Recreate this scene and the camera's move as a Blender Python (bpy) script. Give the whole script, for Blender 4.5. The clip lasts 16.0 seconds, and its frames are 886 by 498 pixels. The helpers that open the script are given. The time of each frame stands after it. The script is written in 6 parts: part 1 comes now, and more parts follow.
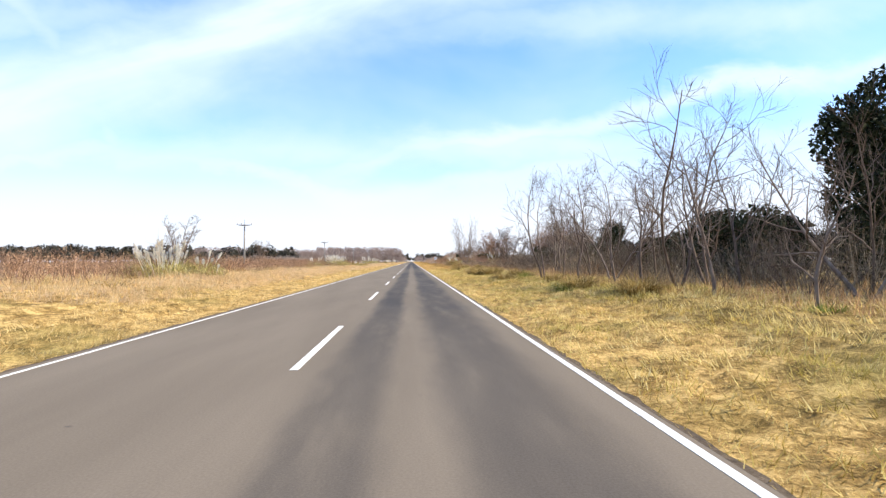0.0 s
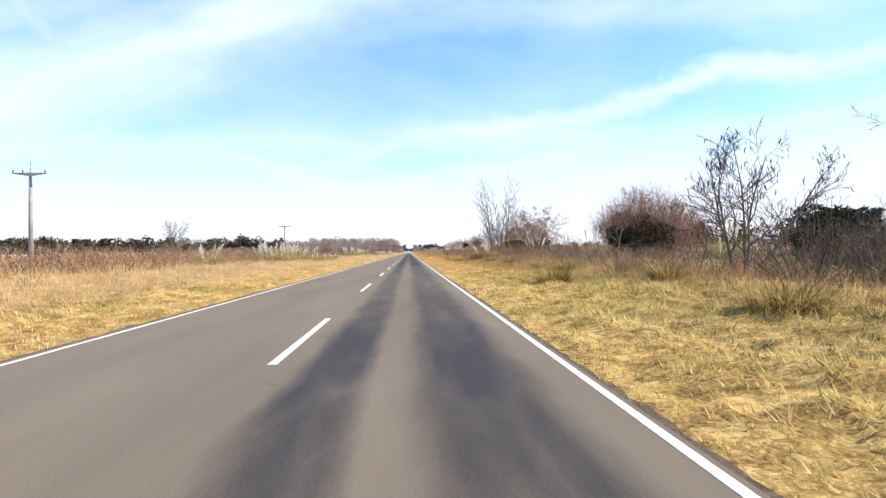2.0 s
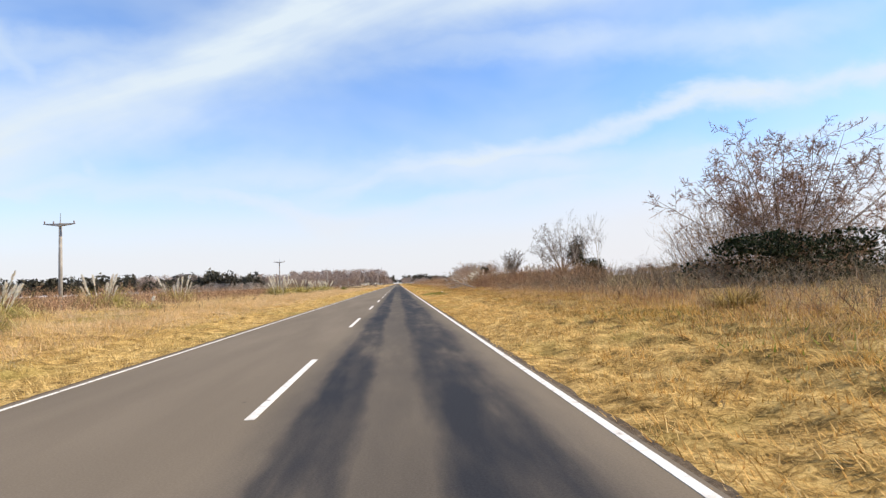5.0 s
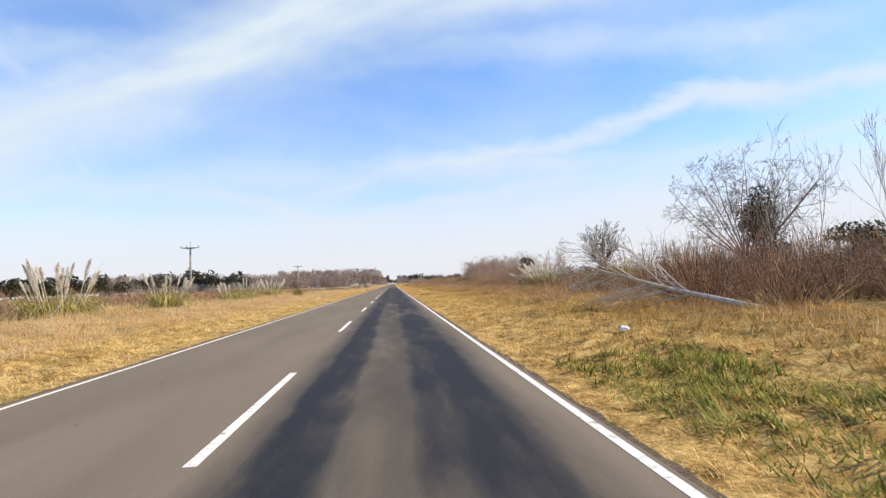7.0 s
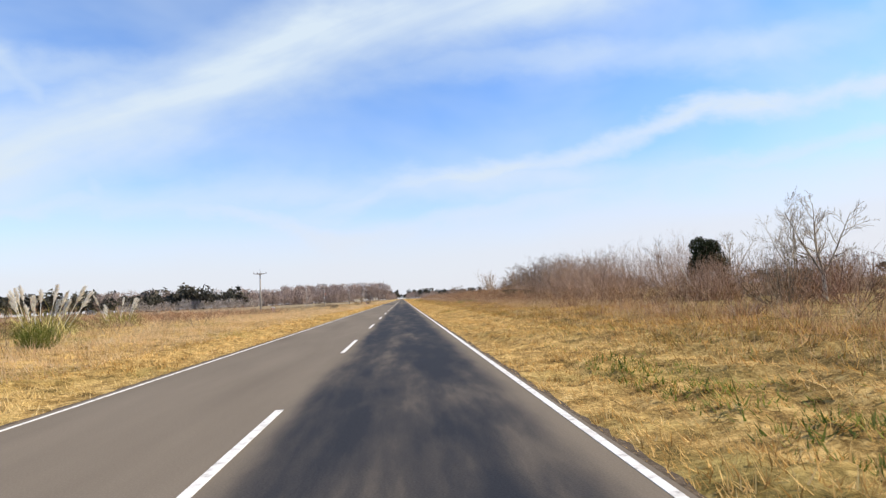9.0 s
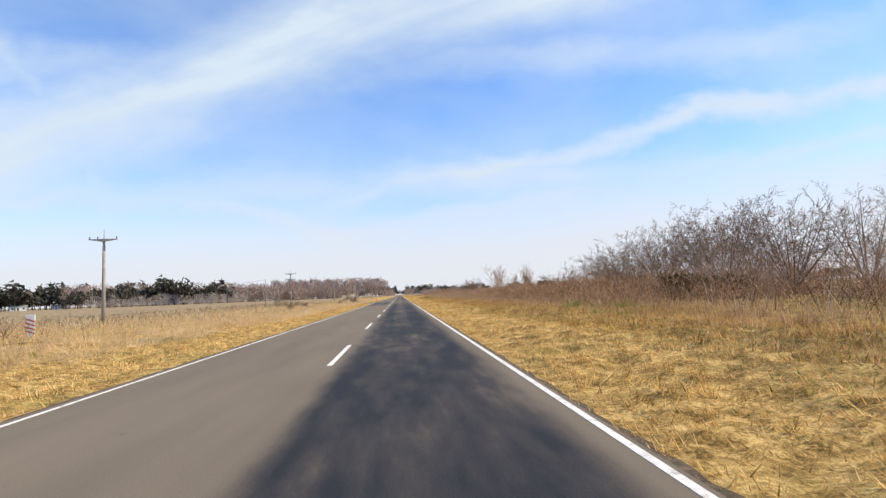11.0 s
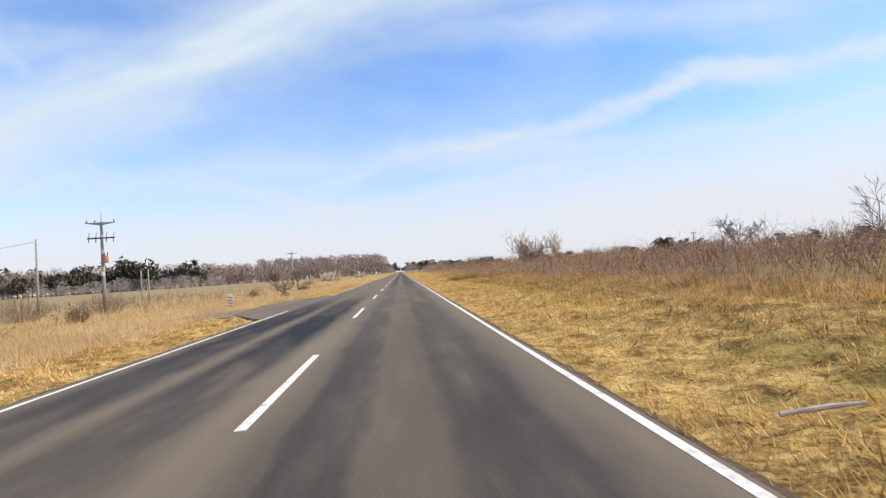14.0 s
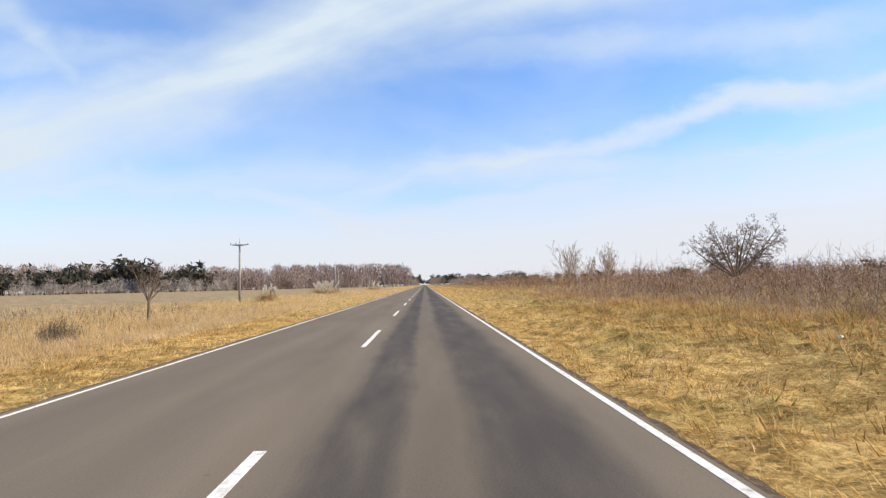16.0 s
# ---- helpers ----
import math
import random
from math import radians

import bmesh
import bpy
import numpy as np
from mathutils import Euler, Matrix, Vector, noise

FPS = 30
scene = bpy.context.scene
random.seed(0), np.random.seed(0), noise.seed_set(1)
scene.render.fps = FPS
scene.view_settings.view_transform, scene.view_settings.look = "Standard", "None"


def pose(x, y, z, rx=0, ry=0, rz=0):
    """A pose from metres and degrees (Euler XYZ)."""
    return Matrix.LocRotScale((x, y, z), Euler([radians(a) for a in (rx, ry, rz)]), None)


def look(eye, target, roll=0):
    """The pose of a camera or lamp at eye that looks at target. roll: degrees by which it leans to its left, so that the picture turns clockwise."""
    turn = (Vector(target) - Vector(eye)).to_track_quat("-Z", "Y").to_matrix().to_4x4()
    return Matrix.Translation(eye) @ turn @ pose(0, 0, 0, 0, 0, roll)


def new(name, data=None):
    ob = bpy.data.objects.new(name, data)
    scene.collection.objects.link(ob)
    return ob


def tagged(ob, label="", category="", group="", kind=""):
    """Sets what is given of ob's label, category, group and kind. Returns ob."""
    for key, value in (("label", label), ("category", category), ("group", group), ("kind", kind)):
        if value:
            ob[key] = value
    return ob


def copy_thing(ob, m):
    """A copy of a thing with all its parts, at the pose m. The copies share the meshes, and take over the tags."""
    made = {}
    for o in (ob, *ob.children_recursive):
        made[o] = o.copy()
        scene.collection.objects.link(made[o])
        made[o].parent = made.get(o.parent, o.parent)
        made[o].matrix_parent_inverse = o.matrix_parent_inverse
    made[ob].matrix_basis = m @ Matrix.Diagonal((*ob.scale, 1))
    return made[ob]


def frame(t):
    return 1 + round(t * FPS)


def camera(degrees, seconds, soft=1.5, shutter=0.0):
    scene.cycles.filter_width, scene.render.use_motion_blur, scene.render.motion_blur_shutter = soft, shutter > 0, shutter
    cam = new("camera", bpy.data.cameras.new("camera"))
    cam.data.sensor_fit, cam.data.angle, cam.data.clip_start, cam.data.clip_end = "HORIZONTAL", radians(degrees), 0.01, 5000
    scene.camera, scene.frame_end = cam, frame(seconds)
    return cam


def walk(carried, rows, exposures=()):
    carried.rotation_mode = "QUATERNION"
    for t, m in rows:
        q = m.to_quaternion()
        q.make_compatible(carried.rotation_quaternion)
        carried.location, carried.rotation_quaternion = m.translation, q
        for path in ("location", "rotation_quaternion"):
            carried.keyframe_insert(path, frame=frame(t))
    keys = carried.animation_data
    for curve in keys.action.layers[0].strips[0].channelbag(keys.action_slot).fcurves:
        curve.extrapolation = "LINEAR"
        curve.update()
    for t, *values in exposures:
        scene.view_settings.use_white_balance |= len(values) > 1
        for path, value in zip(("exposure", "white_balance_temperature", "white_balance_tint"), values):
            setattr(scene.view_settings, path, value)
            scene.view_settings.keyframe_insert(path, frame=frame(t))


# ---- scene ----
# Metres; the road runs along +y, its centre line is x = 0.
cam = camera(75.80, 16.0, soft=1.3, shutter=0.012)
# seconds, x, y, z, heading, tilt, lean
DRIVE = (
    (0, 1.360, -6.701, 1.258, -3.188, 1.219, 0.118),
    (0.5, 1.452, 5.171, 1.263, -3.767, 0.448, 0.614),
    (1, 1.460, 17.177, 1.260, -3.786, 0.155, 0.530),
    (1.5, 1.543, 29.412, 1.243, -4.263, -0.512, 1.428),
    (2, 1.546, 41.499, 1.249, -3.433, 0.294, 0.542),
    (2.5, 1.556, 53.537, 1.273, -3.338, 0.242, 1.679),
    (3, 1.551, 65.495, 1.277, -2.889, 2.841, 2.584),
    (3.5, 1.561, 77.468, 1.286, -3.424, 3.072, 3.102),
    (4, 1.545, 89.679, 1.296, -3.842, 2.752, 4.281),
    (4.5, 1.503, 101.916, 1.287, -4.282, 3.269, 2.419),
    (7, 1.549, 163.549, 1.296, -5.061, 3.284, 2.314),
    (7.5, 1.564, 175.983, 1.307, -4.287, 4.382, 2.373),
    (8, 1.578, 188.356, 1.307, -4.383, 4.761, 2.424),
    (8.5, 1.554, 200.574, 1.327, -4.196, 4.917, 2.493),
    (9, 1.574, 213.128, 1.311, -4.112, 4.783, 2.692),
    (11.5, 1.378, 277.800, 1.307, -4.332, 4.370, 2.078),
    (12, 1.432, 290.813, 1.297, -4.416, 4.228, 2.389),
    (12.5, 1.423, 303.884, 1.279, -4.828, 3.967, 2.267),
    (13, 1.439, 317.005, 1.287, -4.566, 3.729, 2.188),
    (13.5, 1.483, 330.012, 1.270, -4.090, 3.506, 3.118),
    (14, 1.463, 342.941, 1.277, -4.272, 1.992, 3.759),
    (14.5, 1.429, 356.116, 1.292, -3.163, 3.325, 1.914),
    (15, 1.394, 369.360, 1.289, -2.776, 2.665, 1.623),
    (15.5, 1.317, 382.637, 1.328, -2.139, 3.031, 1.089),
    (16, 1.326, 395.839, 1.291, -1.841, 3.531, 1.221),
)
EXPOSE = ((0.0, 0.48, 6280, 10), (2.4, 0.48, 6280, 10), (3.0, 0.22, 6650, 10), (3.6, 0.16, 6750, 10), (5.0, 0.15, 6750, 10), (7.0, 0.12, 6650, 10), (8.5, 0.08, 6500, 10), (11.5, 0.07, 6550, 10), (16.0, 0.07, 6600, 10))
walk(cam, [(t, pose(x, y, z, 90 + tilt, lean, yaw)) for t, x, y, z, yaw, tilt, lean in DRIVE], EXPOSE)

# ---------------------------------------------------------------- light
SUN_EL, SUN_AZ = 41.0, 95.0      # degrees; azimuth clockwise from +y


def node(nt, kind, **kw):
    n = nt.nodes.new(kind)
    for k, v in kw.items():
        if k == "op":
            n.operation = v
        elif k == "clamp":
            n.use_clamp = v
    return n


def feed(nt, sock, value):
    if hasattr(value, "is_linked"):
        nt.links.new(value, sock)
    else:
        sock.default_value = value


def calc(nt, op, a, b=0.0, c=0.0, clamp=False):
    n = node(nt, "ShaderNodeMath", op=op, clamp=clamp)
    for s, v in zip(n.inputs, (a, b, c)):
        feed(nt, s, v)
    return n.outputs[0]


def ramp(nt, fac, stops, smooth=False):
    n = nt.nodes.new("ShaderNodeValToRGB")
    n.color_ramp.interpolation = "EASE" if smooth else "LINEAR"
    el = n.color_ramp.elements
    el.remove(el[1])
    for k, (p, c) in enumerate(stops):
        e = el[0] if k == 0 else el.new(p)
        e.position = p
        e.color = (c, c, c, 1) if not isinstance(c, tuple) else (*c, 1)
    feed(nt, n.inputs[0], fac)
    return n.outputs[0]


def blend(nt, fac, a, b, mode="MIX"):
    n = nt.nodes.new("ShaderNodeMix")
    n.data_type, n.blend_type = "RGBA", mode
    feed(nt, n.inputs[0], fac)
    for s, v in ((n.inputs[6], a), (n.inputs[7], b)):
        feed(nt, s, (*v, 1) if isinstance(v, tuple) else v)
    return n.outputs[2]


def noisy(nt, vec, scale, detail=4.0, rough=0.55, distort=0.0):
    n = nt.nodes.new("ShaderNodeTexNoise")
    feed(nt, n.inputs["Vector"], vec)
    n.inputs["Scale"].default_value = scale
    n.inputs["Detail"].default_value = detail
    n.inputs["Roughness"].default_value = rough
    n.inputs["Distortion"].default_value = distort
    return n.outputs["Fac"]


def joined(nt, x, y, z=0.0):
    n = nt.nodes.new("ShaderNodeCombineXYZ")
    for s, v in zip(n.inputs, (x, y, z)):
        feed(nt, s, v)
    return n.outputs[0]


def build_sky():
    world = bpy.data.worlds.new("sky")
    scene.world = world
    world.use_nodes = True
    nt = world.node_tree
    nt.nodes.clear()
    sky = nt.nodes.new("ShaderNodeTexSky")
    sky.sky_type, sky.sun_disc = "NISHITA", False
    sky.sun_elevation, sky.sun_rotation = radians(SUN_EL), radians(SUN_AZ)
    sky.air_density, sky.dust_density, sky.ozone_density, sky.altitude = 1.0, 0.6, 2.5, 20
    co = nt.nodes.new("ShaderNodeTexCoord")
    sep = nt.nodes.new("ShaderNodeSeparateXYZ")
    nt.links.new(co.outputs["Generated"], sep.inputs[0])
    x, y, z = sep.outputs
    ahead = calc(nt, "MAXIMUM", y, 0.18)
    u, v = calc(nt, "DIVIDE", x, ahead), calc(nt, "DIVIDE", z, ahead)
    # wisps: noise drawn out along the bands
    along = calc(nt, "SUBTRACT", calc(nt, "MULTIPLY", v, 1.0), calc(nt, "MULTIPLY", u, 0.33))
    wisp = noisy(nt, joined(nt, calc(nt, "MULTIPLY", u, 1.3), calc(nt, "MULTIPLY", along, 5.0), 3.1), 1.5, 5.0, 0.5, 0.6)
    soft = noisy(nt, joined(nt, calc(nt, "MULTIPLY", u, 1.4), calc(nt, "MULTIPLY", v, 2.6), 7.7), 1.7, 4.0, 0.5, 0.3)
    bend = calc(nt, "MULTIPLY", calc(nt, "SUBTRACT", noisy(nt, joined(nt, calc(nt, "MULTIPLY", u, 3.0), calc(nt, "MULTIPLY", v, 5.0), 1.7), 1.6, 5.0, 0.6, 0.2), 0.5), 0.11)
    pos = calc(nt, "MULTIPLY_ADD", u, 0.5, 0.5, clamp=True)

    def band(points, width, gain, fade=()):
        mid = ramp(nt, pos, [((p + 1) / 2, q) for p, q in points])
        off = calc(nt, "ABSOLUTE", calc(nt, "ADD", calc(nt, "SUBTRACT", v, mid), bend))
        m = nt.nodes.new("ShaderNodeMapRange")
        m.interpolation_type = "SMOOTHSTEP"
        feed(nt, m.inputs[0], off)
        m.inputs[1].default_value, m.inputs[2].default_value = width, 0.0
        m.inputs[3].default_value, m.inputs[4].default_value = 0.0, gain
        return calc(nt, "MULTIPLY", m.outputs[0], ramp(nt, pos, [((p + 1) / 2, q) for p, q in fade])) if fade else m.outputs[0]

    high = band([(-0.95, 0.22), (-0.642, 0.285), (-0.504, 0.322), (-0.362, 0.352), (-0.245, 0.411), (-0.135, 0.462), (0.009, 0.504), (0.166, 0.535), (0.9, 0.8)], 0.15, 0.85)
    mid = band([(-0.3, 0.10), (-0.083, 0.173), (0.018, 0.216), (0.16, 0.215), (0.286, 0.238), (0.416, 0.273), (0.572, 0.333), (0.751, 0.342), (0.938, 0.373)], 0.040, 0.9, [(-0.25, 0.0), (-0.06, 0.6), (0.2, 0.65), (0.45, 0.9), (0.55, 1.0), (0.9, 0.85)])
    low = band([(-0.9, 0.16), (-0.58, 0.195), (-0.4, 0.20), (-0.1, 0.10), (0.146, 0.14), (0.302, 0.156), (0.463, 0.196), (0.662, 0.23), (0.926, 0.273)], 0.030, 0.5)
    left = band([(-1.0, 0.62), (-0.72, 0.50), (-0.62, 0.40), (-0.5, 0.2)], 0.06, 0.45)
    corner = band([(0.3, 0.42), (0.6, 0.43), (0.95, 0.50)], 0.06, 0.4)
    total = calc(nt, "MAXIMUM", calc(nt, "MAXIMUM", high, mid), calc(nt, "MAXIMUM", low, calc(nt, "MAXIMUM", left, corner)))
    streak = ramp(nt, wisp, [(0.28, 0.5), (0.68, 1.15)])
    veil = calc(nt, "MULTIPLY", ramp(nt, soft, [(0.38, 0.0), (0.66, 1.0)]), 0.36)
    cover = calc(nt, "ADD", calc(nt, "MULTIPLY", total, streak), veil)
    slant = calc(nt, "SUBTRACT", v, calc(nt, "MULTIPLY", calc(nt, "MAXIMUM", u, 0.0), 0.085))
    haze = ramp(nt, slant, [(0.0, 0.96), (0.06, 0.88), (0.105, 0.68), (0.15, 0.30), (0.22, 0.12), (0.40, 0.0)])
    cover = calc(nt, "MAXIMUM", cover, 0.0, clamp=True)
    tint = blend(nt, 1.0, sky.outputs[0], (1.17, 1.50, 1.93), "MULTIPLY")
    col = blend(nt, cover, tint, (5.65, 6.6, 7.55))
    col = blend(nt, haze, col, (6.45, 6.55, 7.05))
    bg = nt.nodes.new("ShaderNodeBackground")
    nt.links.new(col, bg.inputs[0])
    bg.inputs[1].default_value = 0.118
    out = nt.nodes.new("ShaderNodeOutputWorld")
    nt.links.new(bg.outputs[0], out.inputs[0])


build_sky()
sun_data = bpy.data.lights.new("sun", "SUN")
sun_data.energy, sun_data.angle, sun_data.color = 5.2, radians(0.6), (1.0, 0.87, 0.66)
sun = new("sun", sun_data)
_a, _e = radians(SUN_AZ), radians(SUN_EL)
sun.matrix_world = look((60, 150, 80), (60 - math.sin(_a) * math.cos(_e), 150 - math.cos(_a) * math.cos(_e), 80 - math.sin(_e)))


# ---------------------------------------------------------------- materials
def surface(name, stops, scale=3.0, rough=0.9, bump=0.3, bump_scale=40.0, island=0.0, each=0.0, wide=0.25, spec=0.25, metal=0.0, stretch=(1, 1, 1), thin=0.0, patches=None, patch_scale=0.4):
    m = bpy.data.materials.new(name)
    m.use_nodes = True
    nt = m.node_tree
    p = nt.nodes["Principled BSDF"]
    co = nt.nodes.new("ShaderNodeTexCoord")
    mp = nt.nodes.new("ShaderNodeMapping")
    mp.inputs["Scale"].default_value = stretch
    nt.links.new(co.outputs["Object"], mp.inputs[0])
    vec = mp.outputs[0]
    fac = calc(nt, "ADD", calc(nt, "MULTIPLY", noisy(nt, vec, scale, 5.0), 1.0 - wide), calc(nt, "MULTIPLY", noisy(nt, vec, scale * 0.13, 3.0), wide))
    if island:
        g = nt.nodes.new("ShaderNodeNewGeometry")
        fac = calc(nt, "ADD", fac, calc(nt, "MULTIPLY", calc(nt, "SUBTRACT", g.outputs["Random Per Island"], 0.5), island))
    if each:
        o = nt.nodes.new("ShaderNodeObjectInfo")
        fac = calc(nt, "ADD", fac, calc(nt, "MULTIPLY", calc(nt, "SUBTRACT", o.outputs["Random"], 0.5), each))
    tone = ramp(nt, fac, stops)
    if patches:
        spot = ramp(nt, noisy(nt, vec, patch_scale, 5.0, 0.65), [(0.45, 0.0), (0.60, 0.95)])
        tone = blend(nt, spot, tone, ramp(nt, fac, patches))
        tone = blend(nt, 1.0, tone, ramp(nt, noisy(nt, vec, patch_scale * 6.0, 4.0, 0.6), [(0.36, (0.74, 0.70, 0.62)), (0.48, (1.0, 1.0, 1.0))]), "MULTIPLY")
    nt.links.new(tone, p.inputs["Base Color"])
    p.inputs["Roughness"].default_value, p.inputs["Metallic"].default_value = rough, metal
    p.inputs["Specular IOR Level"].default_value = spec
    if bump:
        b = nt.nodes.new("ShaderNodeBump")
        b.inputs["Strength"].default_value, b.inputs["Distance"].default_value = bump, 0.02
        nt.links.new(noisy(nt, vec, bump_scale, 4.0), b.inputs["Height"])
        nt.links.new(b.outputs[0], p.inputs["Normal"])
    if thin:
        t = nt.nodes.new("ShaderNodeBsdfTranslucent")
        nt.links.new(tone, t.inputs[0])
        mix = nt.nodes.new("ShaderNodeMixShader")
        mix.inputs[0].default_value = thin
        nt.links.new(p.outputs[0], mix.inputs[1])
        nt.links.new(t.outputs[0], mix.inputs[2])
        nt.links.new(mix.outputs[0], nt.nodes["Material Output"].inputs[0])
    return m


def asphalt():
    m = bpy.data.materials.new("asphalt")
    m.use_nodes = True
    nt = m.node_tree
    p = nt.nodes["Principled BSDF"]
    co = nt.nodes.new("ShaderNodeTexCoord")
    vec = co.outputs["Object"]
    sep = nt.nodes.new("ShaderNodeSeparateXYZ")
    nt.links.new(vec, sep.inputs[0])
    x, y, _ = sep.outputs
    grit = noisy(nt, vec, 55.0, 4.0, 0.7)

    def streaked(kx, ky, z, detail=4.0, rough=0.5):
        return noisy(nt, joined(nt, calc(nt, "MULTIPLY", x, kx), calc(nt, "MULTIPLY", y, ky), z), 1.0, detail, rough)

    patch = streaked(0.9, 0.12, 0.0, 5.0, 0.55)
    wander = calc(nt, "MULTIPLY", calc(nt, "SUBTRACT", streaked(0.3, 0.16, 9.0, 3.0), 0.5), 0.34)
    fray = calc(nt, "MULTIPLY", calc(nt, "SUBTRACT", streaked(3.2, 0.75, 5.0, 4.0, 0.6), 0.5), 0.26)
    across = calc(nt, "ADD", calc(nt, "ADD", x, wander), fray)
    base = ramp(nt, calc(nt, "ADD", calc(nt, "MULTIPLY", grit, 0.55), calc(nt, "MULTIPLY", patch, 0.45)),
                [(0.25, (0.120, 0.096, 0.069)), (0.5, (0.178, 0.143, 0.104)), (0.78, (0.252, 0.203, 0.148))])

    def rise(at, soft, v):
        m2 = nt.nodes.new("ShaderNodeMapRange")
        m2.interpolation_type = "SMOOTHSTEP"
        feed(nt, m2.inputs[0], v)
        m2.inputs[1].default_value, m2.inputs[2].default_value = at - soft, at + soft
        return m2.outputs[0]

    def track(x0, x1, soft):
        return calc(nt, "MULTIPLY", rise(x0, soft, across), calc(nt, "SUBTRACT", 1.0, rise(x1, soft, across)))

    far = calc(nt, "DIVIDE", y, 700.0, clamp=True)

    def along(stops):
        return ramp(nt, far, [(a / 700.0, v) for a, v in stops])

    wheel = calc(nt, "MULTIPLY", calc(nt, "MAXIMUM", track(0.40, 1.14, 0.17), track(1.66, 2.78, 0.24)),
                 along([(0, 0.45), (12, 0.70), (30, 0.60), (48, 0.80), (62, 0.50), (84, 0.55), (98, 0.85), (165, 0.95), (338, 0.90), (352, 0.62), (372, 0.42), (388, 0.34), (400, 0.62), (430, 0.66), (700, 0.75)]))
    lane = calc(nt, "MULTIPLY", track(0.22, 2.92, 0.22),
                along([(0, 0.04), (90, 0.08), (112, 0.42), (165, 0.52), (205, 0.80), (225, 0.92), (278, 0.92), (300, 0.74), (338, 0.66), (350, 0.36), (372, 0.20), (700, 0.20)]))
    other = calc(nt, "MULTIPLY", calc(nt, "MAXIMUM", track(-2.95, -1.85, 0.25), track(-1.55, -0.45, 0.25)), along([(0, 0.0), (336, 0.0), (346, 0.55), (356, 0.95), (366, 0.95), (376, 0.25), (392, 0.12), (700, 0.1)]))
    amount = calc(nt, "MAXIMUM", calc(nt, "MAXIMUM", wheel, lane), other)
    worn = calc(nt, "ADD", calc(nt, "MULTIPLY", streaked(1.1, 0.13, 4.0, 5.0, 0.55), 0.6), calc(nt, "MULTIPLY", streaked(2.6, 0.55, 7.0, 4.0, 0.55), 0.4))
    amount = calc(nt, "MULTIPLY", amount, ramp(nt, worn, [(0.34, 0.42), (0.46, 0.90), (0.58, 1.12)]), clamp=True)
    specks = ramp(nt, noisy(nt, vec, 2.6, 3.0, 0.6), [(0.70, 0.0), (0.76, 0.55)])
    amount = calc(nt, "MAXIMUM", amount, specks)
    tar = ramp(nt, grit, [(0.3, (0.015, 0.0155, 0.018)), (0.75, (0.037, 0.038, 0.044))])
    nt.links.new(blend(nt, amount, base, tar), p.inputs["Base Color"])
    nt.links.new(calc(nt, "MULTIPLY_ADD", amount, -0.12, 0.95), p.inputs["Roughness"])
    p.inputs["Specular IOR Level"].default_value = 0.12
    b = nt.nodes.new("ShaderNodeBump")
    b.inputs["Strength"].default_value, b.inputs["Distance"].default_value = 0.12, 0.01
    nt.links.new(grit, b.inputs["Height"])
    nt.links.new(b.outputs[0], p.inputs["Normal"])
    return m


